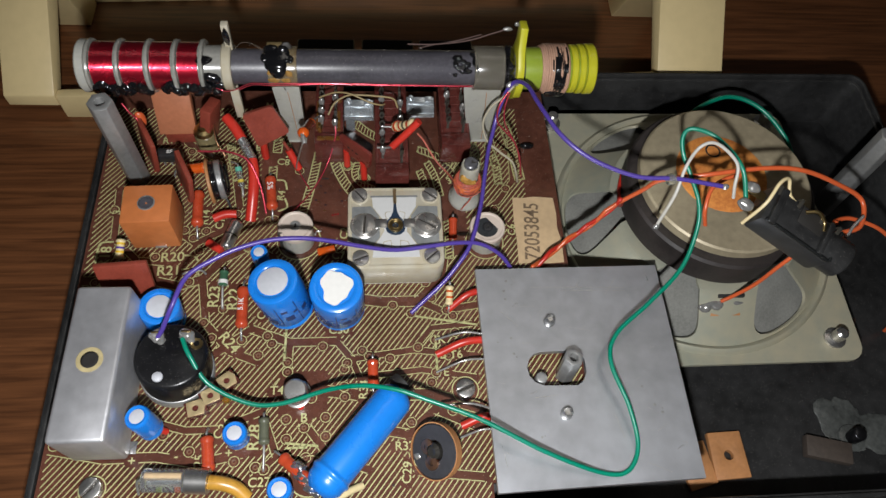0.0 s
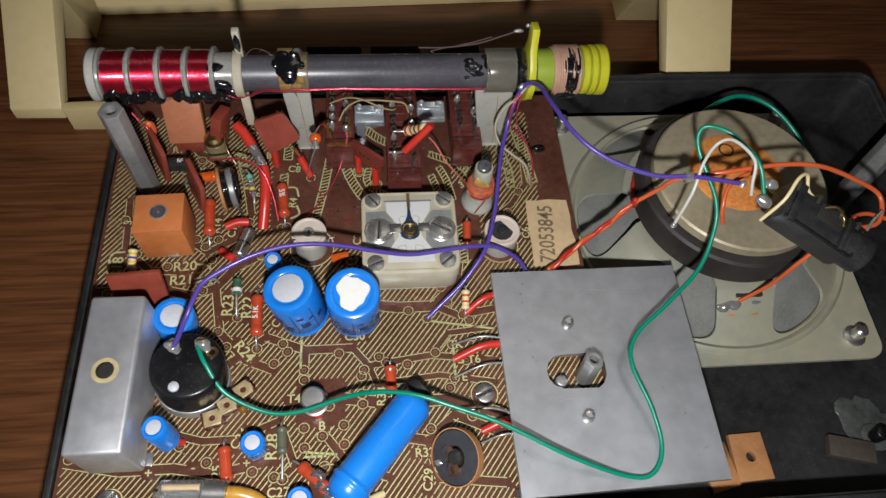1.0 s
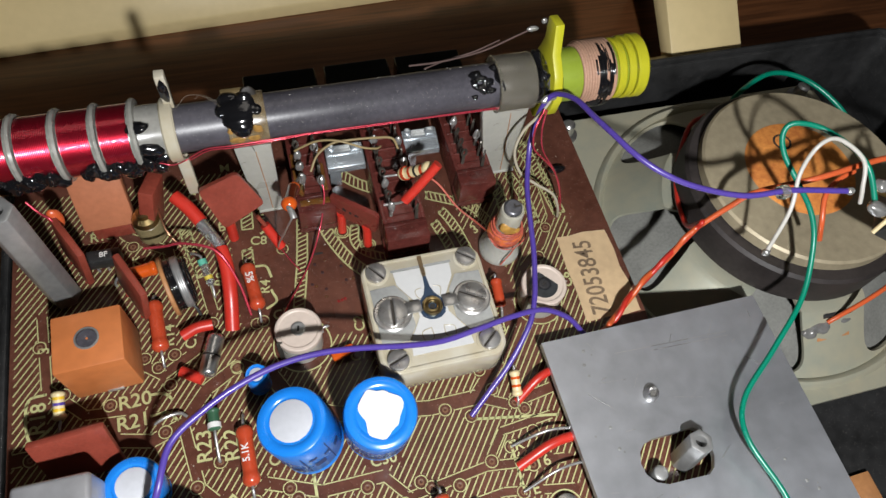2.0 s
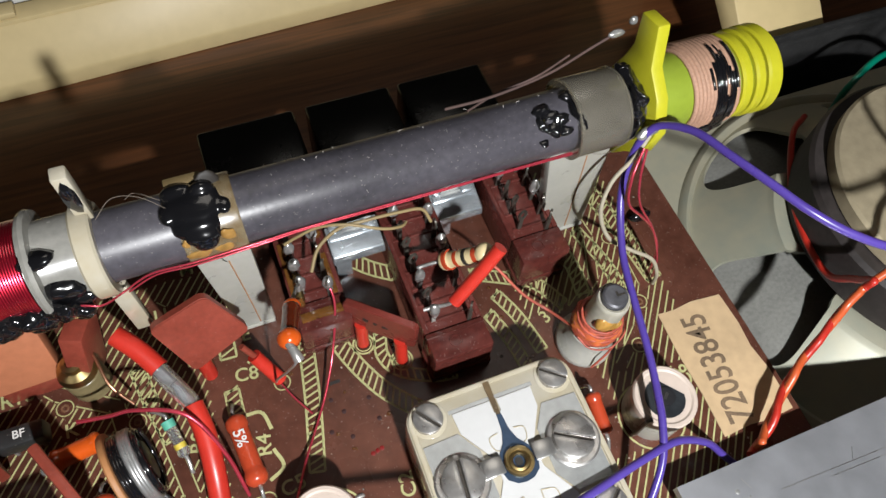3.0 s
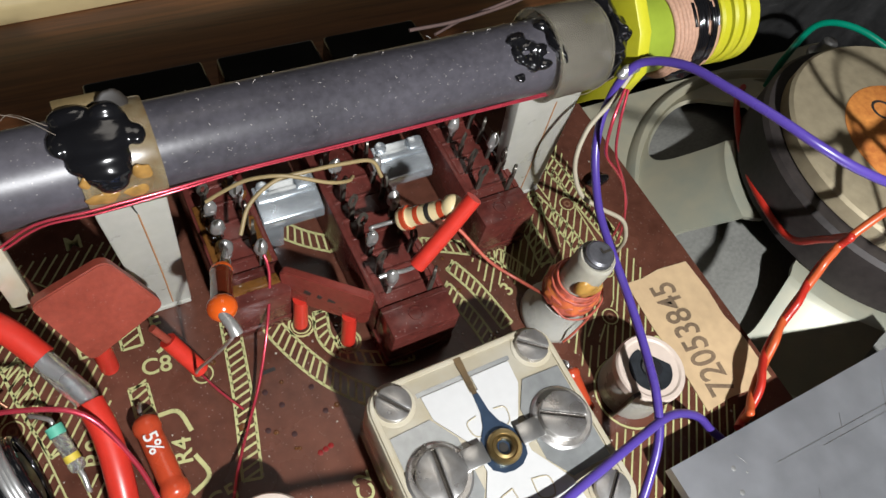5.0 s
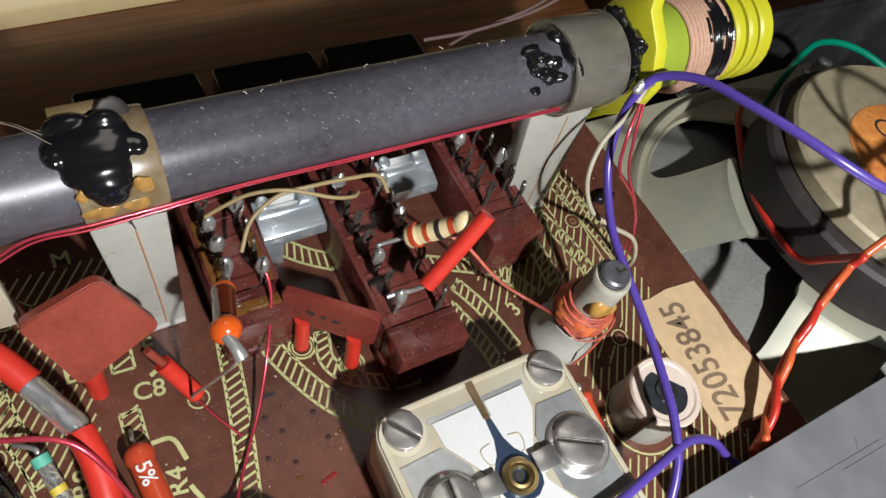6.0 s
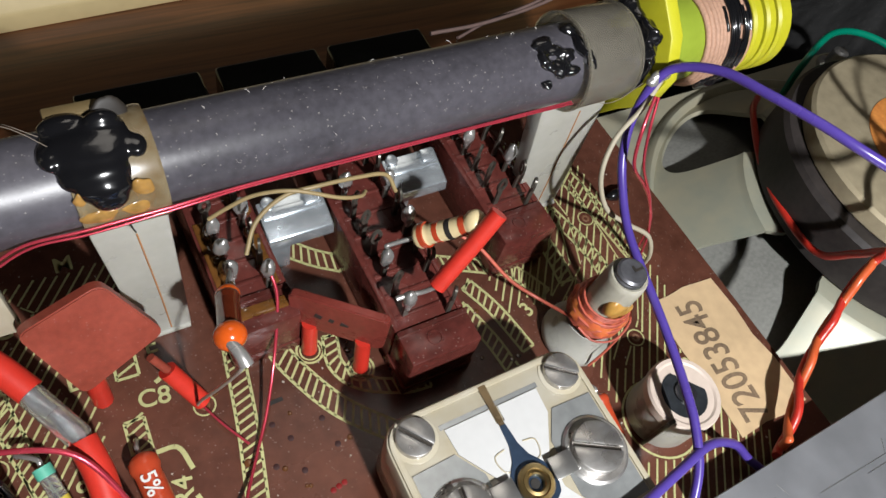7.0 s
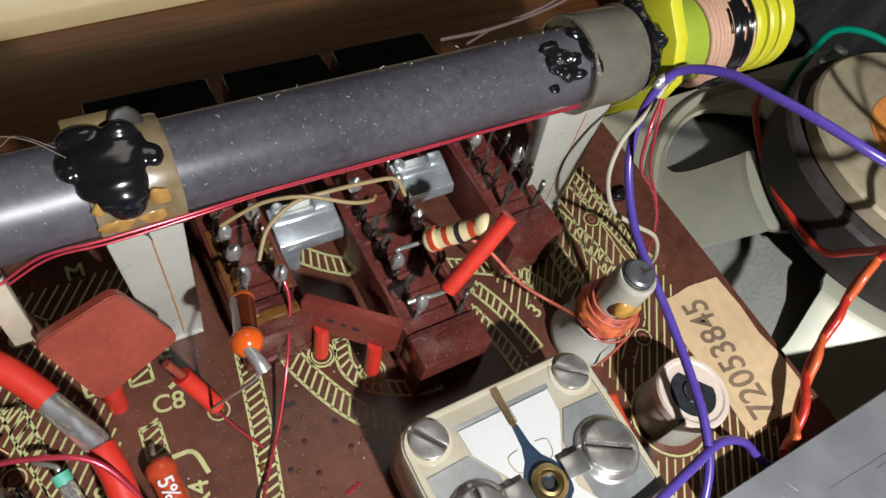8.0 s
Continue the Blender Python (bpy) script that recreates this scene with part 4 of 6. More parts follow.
def switch_block(x0, x1, y0, label, wet=()):
    t = thing("switch_block", label, "switch", (x0 + x1) / 2, y0, 0, group="switch blocks")
    w, deep = x1 - x0, 54 - y0
    back = deep - 4.9
    ribs = [box(w - 0.5, 0.5, 0.5, 0, 6.6 + 3.1 * k, 8.0, 0.1) for k in range(int(back / 3.1))]
    part("moulding", joined(box(w, back, 8.2, 0, 4.9 + back / 2, 0.1, 0.25), box(0.9, back, 1.0, -w / 2 + 0.46, 4.9 + back / 2, 7.6, 0.2), box(0.9, back, 1.0, w / 2 - 0.46, 4.9 + back / 2, 7.6, 0.2), box(w, 4.8, 8.6, 0, 2.4, 0.1, 0.3), *ribs), BAKELITE, t)
    part("foot_step", box(w + 0.5, 5.2, 2.2, 0, 2.5, 0.05, 0.3), BAKELITE, t)
    part("eject_ring", moved(lathe([(0.75, 0), (0.8, 0.1), (1.0, 0.1), (1.05, 0)], 20), -0.6, 2.4, 8.72), BAKELITE, t)
    part("mould_line", box(w - 0.4, 0.22, 0.12, 0, 3.9, 8.68), BAKELITE, t)
    n = int((deep - 7) / 3.1)
    for row in (-1, 1):
        for k in range(n):
            x, y = row * (w / 2 - 2.1), 6.6 + 3.1 * k + (-1.4 if row > 0 else 0)
            lug = part("lug", joined(moved(prism([(0.8 * c, 1.35 * d) for c, d in disc_pts(1.0, 18)], -0.16, 0.16, 0, [[(0.36 * c, 0.85 * d) for c, d in disc_pts(1.0, 14)]]), x, y, 12.6, 90, 0, 30 + 25 * row + 17 * (k % 3)), box(0.7, 0.34, 3.6, x, y, 8.0)), LUG, t)
            if (row, k) in wet:
                part("solder_joint", blob([(x, y, 12.4, 0.95, 0.85, 1.7), (x + 0.15, y, 10.6, 0.55, 0.55, 0.9)], k + 5 * row, 3, 0.3), SOLDER, lug)
    return t


switch_block(-22.6, -14.4, 29.2, "red-brown bakelite switch block with a flux-stained lug row", {(1, 0), (-1, 0), (-1, 1), (-1, 2), (1, 3)})
switch_block(-5.1, 4.5, 18.0, "long red-brown bakelite switch block with solder lugs", {(-1, 0), (-1, 2), (1, 4), (-1, 6), (1, 6)})
switch_block(14.4, 23.0, 28.9, "red-brown bakelite switch block below the rod end", {(-1, 3), (1, 2)})
part("flux_stain", blob([(-21.0, 35.0, 9.5, 0.7, 1.4, 1.0), (-20.6, 37.6, 9.8, 0.9, 1.2, 1.2)], 21, 2), BRASS, bpy.data.objects["switch_block"]).matrix_parent_inverse = bpy.data.objects["switch_block"].matrix_basis.inverted()
ROSIN = mat("amber_rosin", (0.24, 0.10, 0.025), 0.12, var=0.25, blot=300, coat=0.8, trans=0.3)
random.seed(19)
for k in range(9):
    x, y = random.choice((-21.2, -16.0)) + random.gauss(0, 0.4), 34.6 + 1.5 * k + random.gauss(0, 0.4)
    part("rosin_drop", blob([(x, y, 9.3, random.uniform(0.4, 0.9), random.uniform(0.6, 1.1), random.uniform(0.3, 1.3))], k, 2, 0.4), ROSIN, bpy.data.objects["switch_block"]).matrix_parent_inverse = bpy.data.objects["switch_block"].matrix_basis.inverted()
for x, y, w, deep in ((-21.3, 40.0, 1.9, 11.0), (-16.0, 38.0, 1.7, 7.5), (-18.6, 31.6, 6.6, 1.6)):
    part("rosin_film", box(w, deep, 0.4, x, y, 8.45, 0.18), ROSIN, bpy.data.objects["switch_block"]).matrix_parent_inverse = bpy.data.objects["switch_block"].matrix_basis.inverted()
CHROME = mat("bright_chrome", (0.70, 0.76, 0.80), 0.26, metal=0.8, var=0.14, blot=200, bump=0.1)
for x, y, w, low in ((-9.8, 43.2, 8.8, -1.4), (8.8, 45.2, 8.4, -2.4)):
    t = thing("switch_slider", "bright plated switch slider between the bakelite blocks", "slider", x, y, 0, group="switch sliders")
    part("slider_top", moved(joined(box(w, 5.4, 0.6, 0, 0, 0, 0.25), box(w * 0.94, 1.4, 0.5, 0, 0.8, 0.5, 0.2), moved(cyl(0.9, 0.8, 0.5, 0.2, 16), -w * 0.34, 2.2, 0)), 0, 0, 9.4 + low, 18, 0, 0), CHROME, t)
    part("slider_web", joined(moved(box(w, 0.5, 1.7, 0, 0, -1.6, 0.15), 0, -2.55, 8.9 + low, -8, 0, 0), box(w * 0.3, 0.5, 6.6 + low, -w * 0.3, -2.0, 0, 0.1), box(w * 0.5, 0.5, 9.4 + low, 0, 2.3, 0.0, 0.1)), CHROME, t)
    part("slider_tab", moved(box(2.2, 2.0, 1.2, 0, 0, 0, 0.3), w * 0.3, 1.4, 10.2 + low, 18, 0, 0), CHROME, t)
KEYM = mat("glossy_black_key", (0.014, 0.015, 0.015), 0.24, var=0.2, bump=0.05, spec=0.4, specks=0.1)
for x, w in ((-20.8, 18.8), (-0.5, 17.2), (19.0, 18.0)):
    t = thing("push_key", "glossy black push key behind the ferrite rod", "key", x, 72, -16, group="push keys")
    part("key_cap", box(w, 14, 17, 0, 0, 0, 0.8, 3), KEYM, t)
    part("key_stem", box(6, 12, 4, 0, -12.5, 5, 0.2), BLACK, t)

# ---- parts round the tuning capacitor ----
def ring_trimmer(x, y, r, h, dark, turn):
    t = thing("disc_trimmer", ("pale ceramic trimmer with a dark silvered half" if dark else "pale ceramic trimmer with a metal slot screw"), "trimmer", x, y, 0, group="disc trimmers")
    part("base", lathe([(0, 0), (r * 0.98, 0), (r, 0.4), (r, h - 1.6), (r * 1.04, h - 1.5)], 40), NYLON, t)
    part("disc", lathe([(1.4, h - 1.5), (r * 1.04, h - 1.5), (r * 1.05, h - 0.1), (r * 1.0, h + 0.2), (r * 0.9, h + 0.2), (r * 0.84, h), (1.4, h)], 40), PEACH, t)
    if dark:
        half = [(r * 0.66 * math.cos(radians(a)) - 0.2, r * 0.66 * math.sin(radians(a))) for a in range(50, 311, 10)]
        part("silvered_half", moved(prism(half, h - 0.02, h + 0.06), 0, 0, 0, 0, 0, turn), mat("dark_silvering", (0.035, 0.04, 0.045), 0.25, metal=0.2, var=0.3), t)
    part("rotor", lathe([(0, h - 1.2), (1.4, h - 1.2), (1.45, h + 0.35), (0.9, h + 0.5), (0, h + 0.2)], 22), DULL if not dark else mat("black_rotor", (0.05, 0.05, 0.055), 0.25, metal=0.6), t)
    # Black bar on the rotor, painted as its slot's shade.
    part("rotor_slot", moved(box(2.2, 0.45, 0.2, 0, 0, h + 0.2), 0, 0, 0, 0, 0, turn), INK, t)
    part("rim_tab", box(1.2, 0.5, h + 0.3, -r * 0.9, -r * 0.5, 0, 0.1), LUG, t)
    return t


ring_trimmer(-27.0, 2.6, 4.55, 7.8, False, 80)
ring_trimmer(25.6, 1.6, 4.7, 7.6, True, 40)

tc = thing("slug_coil", "milky slug coil former wound with waxed red wire", "coil", 20.9, 16.2, 0, rx=3)
part("former_base", lathe([(0, 0), (4.6, 0), (4.8, 0.4), (4.7, 1.6), (3.9, 2.6), (3.6, 6.6), (3.0, 7.0)], 32), NYLON, tc)
part("former_tube", lathe([(2.8, 6), (2.6, 17.4), (2.5, 18.0), (2.3, 18.3), (2.0, 18.2), (1.9, 16)], 28), mat("milky_former", (0.40, 0.38, 0.31), 0.25, var=0.1, blot=180, sss=0.2, bump=0.03), tc)
WAXED = mat("waxed_orange_wire", (0.56, 0.12, 0.075), 0.5, var=0.3, grain=1800, bump=0.5)
for k in range(3):
    part("winding", moved(coil(3.1 + 0.33 * k, 7.0 + 0.4 * k, 12.2 - 1.1 * k, 13 - 3 * k, 0.2, 6, 18), 0, 0, 0, 0, -90, 0), WAXED, tc, "waxed orange-red winding")
bm = lathe([(2.75, 8.0), (3.7, 8.2), (4.0, 9.0), (3.85, 9.8), (3.5, 10.6), (3.1, 11.3), (2.75, 11.6)], 36)
for v in bm.verts:
    a = math.atan2(v.co.y, v.co.x)
    f = 1 + 0.035 * math.sin(5 * a + v.co.z * 1.3) + 0.03 * math.sin(11 * a - v.co.z * 2.1)
    v.co.x, v.co.y = v.co.x * f, v.co.y * f
part("wax_coat", bm, mat("orange_wax", (0.58, 0.10, 0.05), 0.3, var=0.3, grain=900, blot=260, tint=(0.48, 0.17, 0.04), sss=0.15, bump=0.4, specks=0.1), tc, "lumpy orange wax over the winding")
part("loose_turn", tube([(-3.9, -1.2, 8.6), (-2.6, -3.4, 7.9), (0.2, -4.4, 8.0), (3.0, -3.4, 8.7), (4.4, -1.6, 9.0)], 0.16, 6, 8), WAXED, tc)
part("loose_turn", tube([(1.0, -4.3, 8.1), (0.4, -4.6, 6.2), (-0.6, -4.9, 4.2), (-1.4, -5.0, 1.8)], 0.18, 6, 8), WAXED, tc)
part("wax_drop", blob([(-1.5, -1.75, 13.9, 1.3, 1.05, 1.9), (-0.5, -2.25, 13.3, 1.5, 0.65, 1.9), (0.6, -2.3, 12.6, 1.5, 0.65, 1.3)], 4, 3, 0.1), mat("amber_wax", (0.50, 0.27, 0.06), 0.3, var=0.25, blot=300, sss=0.2), tc, "amber drip of rosin")
part("slug", lathe([(0, 17.2), (1.95, 17.2), (1.95, 18.5), (1.85, 18.62), (1.9, 18.75), (1.9, 19.0), (1.6, 19.25), (0, 19.3)], 28), mat("graphite_ferrite", (0.15, 0.15, 0.165), 0.35, metal=0.5, var=0.3, blot=400, bump=0.3), tc, "dark ferrite tuning slug")
# Dark strips laid on the slug, coloured as the shade of its slot.
part("slug_slot", joined(box(1.3, 0.32, 0.1, 0.75, -0.1, 19.24), box(0.32, 0.7, 0.1, 0.25, 0.2, 19.25)), SLOT, tc)

serial = thing("paper_label", "torn manila paper label stamped with a serial number", "label", 41.4, 5, 0)
part("paper", prism([(-6.1, 11.0), (-3.0, 10.8), (0.5, 11.2), (3.8, 10.9), (6.1, 10.7), (6.4, 5), (6.0, 0.5), (6.7, -4), (6.5, -11.0), (2.2, -11.3), (-1.6, -10.9), (-6.6, -11.2), (-6.3, -4), (-6.5, 3)], 0.06, 0.2), PAPER, serial)
lettering("72053845", 6.2, STAMP, serial, -1.4, -0.6, 0.22, 85, "stamped_number", 0.78)

# ---- the two flat ceramic capacitors and the parts between ----
MAROON = mat("maroon_ceramic", (0.20, 0.038, 0.028), 0.3, var=0.2, grain=1400, blot=200, bump=0.25, specks=0.1)


def flat_cap(label, corners, thick, feet, sleeves, marks=False):
    """A thin slab standing on edge; corners in the slab's own plane."""
    a, b, c, d = [Vector(p) for p in corners]
    o = Vector((feet[0][0], feet[0][1], 0))
    t = thing("ceramic_capacitor", label, "capacitor", o.x, o.y, 0, group="flat ceramic capacitors")
    n = (b - a).cross(d - a).normalized() * thick / 2
    mid = (a + b + c + d) / 4
    bm = bmesh.new()
    ring = []
    for p, q, r in ((d, a, b), (a, b, c), (b, c, d), (c, d, a)):
        u0, u1 = (p - q).normalized(), (r - q).normalized()
        ring += [q + u0 * 0.9, q + (u0 + u1) * 0.28, q + u1 * 0.9]
    f = [bm.verts.new(p + n - o) for p in ring]
    g = [bm.verts.new(p - n - o) for p in ring]
    bm.faces.new(f)
    bm.faces.new(g[::-1])
    for i in range(len(ring)):
        j = (i + 1) % len(ring)
        bm.faces.new((f[i], g[i], g[j], f[j]))
    bmesh.ops.recalc_face_normals(bm, faces=bm.faces[:])
    bmesh.ops.bevel(bm, geom=bm.edges[:], offset=0.15, segments=2, affect="EDGES")
    part("slab", bm, MAROON if marks else CERAMIC, t)
    for p, q, m, r in sleeves:
        part("lead_sleeve", tube([Vector(p) - o, Vector(q) - o], r, 12, 4), m, t)
    return t


flat_cap("red-brown flat ceramic capacitor with red sleeved legs", [(-42.0, 33.4, 17.2), (-33.6, 35.2, 19.0), (-29.2, 31.6, 12.0), (-38.6, 30.0, 7.0)], 1.5, [(-37.6, 31.0)], [((-37.4, 31.2, 8.0), (-37.6, 31.4, 0.1), RED, 1.15), ((-31.4, 30.4, 8.6), (-29.8, 29.2, 5.4), CERAMIC, 0.5), ((-30.2, 29.5, 6.0), (-27.6, 26.6, 0.6), RED, 1.1)])
flat_cap("small red-brown ceramic capacitor on two red sleeved legs", [(-15.2, 31.6, 11.2), (-6.2, 22.8, 12.8), (-6.6, 22.4, 6.6), (-14.6, 30.6, 5.0)], 1.15, [(-13.4, 28.4)], [((-13.4, 28.9, 6.2), (-13.5, 28.2, 0.1), RED, 1.0), ((-8.6, 24.0, 7.0), (-8.5, 23.4, 0.1), RED, 1.0)], True)

for k, (f, w) in enumerate(((0.30, 0.9), (0.43, 0.6), (0.56, 1.0))):
    q = along((-15.2, 31.6, 11.2), (-6.2, 22.8, 12.8), f)
    part("print_bar", moved(box(w, 0.06, 0.8), q[0] + 13.4 - 0.38, q[1] - 28.4 - 0.80, q[2] - 3.2 - 0.2 * k, 0, 14, -44), INK, bpy.data.objects["ceramic_capacitor.001"])

axial("carbon_resistor", "beige carbon resistor with red and black bands above the switch", "resistor", (0.4, 30.8, 15.0), (6.0, 26.6, 21.5), 1.25, BEIGE, 1.25, ((-3.0, 31.2, 14.2), (7.0, 26.0, 22.8)),
      [(0.16, 0.035, RESIST), (0.36, 0.035, RESIST), (0.54, 0.035, INK), (0.74, 0.04, RESIST)], "resistors")
wire("red sleeved lead of the beige resistor", [(6.9, 25.8, 23.6), (3.4, 24.8, 19.2), (-0.3, 23.8, 15.0)], 1.05, RED, "sleeve", "sleeve")
wire("short tinned lead soldered to a switch lug", [(-0.3, 23.8, 15.0), (-1.6, 24.4, 13.6), (-3.0, 24.8, 13.2), (-4.6, 25.0, 12.9)], 0.3, SOLDER)
fr = axial("film_resistor", "glossy brown resistor with bulging orange ends below the rod", "resistor", (-22.6, 29.6, 18.4), (-24.4, 22.8, 22.0), 1.2, mat("dark_glossy_lacquer", (0.13, 0.022, 0.008), 0.1, var=0.2, coat=0.8), 1.05, ((-21.0, 34.0, 13.4), None), (), "resistors")
for f, rr in ((0.04, 1.3), (0.9, 1.6)):
    x, y, z = along((0, 0, 18.4), (-1.8, -6.8, 22.0), f)
    part("end_bulb", blob([(x, y, z, rr, rr * 0.95, rr)], 6, 3, 0.03), RESIST_O, fr, "orange bulging end")
wire("tinned lead from the orange resistor to the board", [(-23.9, 20.4, 21.6), (-24.6, 20.2, 20.4), (-26.2, 22.4, 13.0), (-27.9, 25.2, 4.4), (-28.3, 26.4, 0.2)], 0.2, SOLDER)
solo("lead_tip", tube([(0, 0, 0), (0.5, -1.5, -0.3), (0.7, -2.4, -0.9)], 0.7, 14, 4, radii=lambda f: 0.55 + 0.2 * f), SOLDER, "thick tinned lead tip of the orange resistor", "lead", -24.5, 22.6, 22.2)
axial("film_resistor", "brick-red lacquered resistor lying on the board", "resistor", (-35.6, 22.8, 2.0), (-34.4, 11.6, 2.0), 1.45, RESIST, 1.15, ((-35.6, 25.0, 0), (-34.4, 9.4, 0)), (), "resistors")
axial("film_resistor", "brick-red lacquered resistor lying on the board", "resistor", (-55.4, 18.0, 2.0), (-54.6, 6.4, 2.0), 1.5, RESIST, 1.15, ((-55.4, 20, 0), (-54.5, 3.6, 0)), (), "resistors")
r51 = axial("film_resistor", "brick-red lacquered resistor marked 5.1K", "resistor", (-40.6, -12.6, 2.0), (-40.3, -24.4, 2.0), 1.45, RESIST, 1.15, ((-40.6, -10, 0), (-40.3, -27, 0)), (), "resistors")
lettering("5.1K", 1.9, WHITE, r51, 0.0, -5.6, 3.47, 90, "marking")
lettering("5%", 2.3, WHITE, bpy.data.objects["film_resistor.001"], 0.3, -4.0, 3.47, -84, "marking")
axial("film_resistor", "orange lacquered resistor lying level on the board", "resistor", (-61.2, 24.6, 3.0), (-53.8, 25.6, 3.0), 1.5, RESIST_O, 1.12, ((-63, 24.4, 0), (-52, 25.6, 0)), (), "resistors")
axial("film_resistor", "brick-red lacquered resistor near the board edge", "resistor", (-46.2, -52.0, 2.2), (-45.0, -60.4, 2.0), 1.45, RESIST, 1.12, ((-46.4, -49.8, 0), (-44.8, -63, 0)), (), "resistors")
axial("film_resistor", "brick-red resistor leaning on the long blue capacitor", "resistor", (-28.4, -57.6, 2.4), (-21.8, -64.0, 4.4), 1.45, RESIST, 1.12, ((-30.2, -56.0, 0), None), (), "resistors")
axial("film_resistor", "brick-red resistor standing beside a legend", "resistor", (-6.6, -34.4, 3.4), (-6.5, -41.4, 2.0), 1.35, RESIST, 1.12, ((-6.6, -32.6, 0), (-6.5, -43.4, 0)), (), "resistors")
axial("film_resistor", "small brick-red resistor beside the tuning capacitor", "resistor", (16.6, 6.8, 4.2), (16.2, 0.4, 3.0), 1.15, RESIST, 1.12, ((16.6, 8.6, 0), (16.2, -1.4, 0)), (), "resistors")
axial("carbon_resistor", "small beige resistor with an orange band", "resistor", (14.4, -14.2, 3.6), (14.0, -19.2, 1.6), 0.95, BEIGE, 1.2, ((14.4, -12.4, 0), (13.9, -20.4, 0)), [(0.3, 0.05, RESIST_O), (0.6, 0.05, RESIST_O)], "resistors")
axial("carbon_resistor", "beige resistor with yellow bands beside the coil block", "resistor", (-73.4, 1.4, 4.4), (-73.8, -3.8, 2.4), 1.05, BEIGE, 1.2, (None, (-74.8, -7.4, 0)), [(0.25, 0.05, mat("yellow_band", (0.7, 0.45, 0.02), 0.4)), (0.45, 0.05, PURPLE), (0.65, 0.05, bpy.data.materials["yellow_band"])], "resistors")
GREY_G = mat("grey_green_lacquer", (0.10, 0.105, 0.07), 0.35, var=0.1)
axial("film_resistor", "dull grey-green resistor lying on the board", "resistor", (-33.1, -48.0, 1.8), (-32.7, -54.6, 1.8), 1.15, GREY_G, 1.15, ((-33.1, -46.4, 0), (-32.7, -60, 0)), (), "resistors")
axial("film_resistor", "green and white resistor standing on its lead", "resistor", (-45.8, -8.2, 3.0), (-45.8, -12.6, 3.0), 1.1, mat("bottle_green", (0.04, 0.11, 0.06), 0.3), 1.15, ((-45.8, -6.6, 0), (-45.8, -17.8, 0)), [(0.8, 0.12, WHITE)], "resistors")
axial("diode", "small green-ended glass diode beside the red sleeves", "diode", (-44.6, 24.8, 4.0), (-43.4, 19.4, 1.8), 0.85, GLASS, 1.1, ((-46.6, 27.2, 3.0), (-43.2, 17.4, 0)), [(0.1, 0.1, mat("mint_paint", (0.10, 0.42, 0.30), 0.5)), (0.7, 0.07, mat("mustard_paint", (0.55, 0.42, 0.05), 0.5))], "diodes")

# ---- the sleeved glass diode chain ----
wire("red sleeve leading to a glass diode", [(-47.4, 36.4, 12.4), (-45.0, 33.6, 11.4), (-42.9, 30.4, 10.0)], 1.5, RED, "sleeve", "sleeve")
axial("glass_diode", "clear glass diode between two red sleeves", "diode", (-43.2, 30.6, 10.2), (-39.6, 23.8, 8.8), 1.35, GLASS, 1.0, (), (), "diodes")
wire("bright foil inside the glass diode", [(-43.4, 31.0, 10.2), (-42.4, 29.0, 9.6), (-41.2, 27.0, 9.7), (-40.6, 25.6, 9.0), (-39.6, 23.8, 8.8)], 0.5, CHROME, "diode foil", "foil")
wire("red sleeve running down to the board", [(-39.8, 24.0, 8.8), (-39.2, 20.0, 7.6), (-39.4, 14.4, 5.4), (-40.4, 8.4, 1.2)], 1.5, RED, "sleeve", "sleeve")
wire("short red sleeve on the board", [(-50.2, 8.6, 2.4), (-47.2, 9.6, 2.9), (-44.0, 9.8, 2.7)], 1.2, RED, "sleeve", "sleeve")
wire("short red sleeve on the board", [(-51.2, 1.2, 2.0), (-47.2, -1.4, 1.8)], 1.15, RED, "sleeve", "sleeve")
wire("short red sleeve below the rod", [(-55.6, 43.6, 4), (-53.6, 44.6, 6.4), (-51.4, 45.6, 8)], 1.2, RED, "sleeve", "sleeve")
axial("silver_capacitor", "silver-cased axial capacitor lying on the board", "capacitor", (-43.4, 7.4, 2.6), (-46.4, -1.2, 2.4), 1.75, STEEL, 1.0, (None, None), [(0.52, 0.02, INK)], "axial capacitors")
solo("ceramic_chip", moved(box(5.0, 2.2, 1.5, 0, 0, 0, 0.5), 0, 0, 0, 0, 0, 12), RESIST_O, "small orange dipped ceramic capacitor", "capacitor", -19.0, -2.0, 1.2)
electrolytic(-36.4, -4.6, 2.3, 7.0)

# ---- upper left cluster ----
hex_post("dull zinc hexagonal post standing on the board", -73.2, 24.2, 0, 33.2, 5.6)
cf = thing("copper_foil_capacitor", "orange-brown flat foil capacitor standing below the winding", "capacitor", -62.5, 36, 0)
part("block", moved(box(10.6, 3.0, 14, 0, 0, 4.2, 0.4), 0, 0, 0, -24, 0, 2), mat("terracotta_foil", (0.46, 0.17, 0.085), 0.4, var=0.12, metal=0.15), cf)
part("side_plate", moved(box(3.2, 7, 13, 7.0, 3.0, 3.6, 0.4), 0, 0, 0, -14, 8, -20), CERAMIC, cf)
part("leg", box(8, 0.6, 5, 0, 1.2, 0, 0.1), CERAMIC, cf)
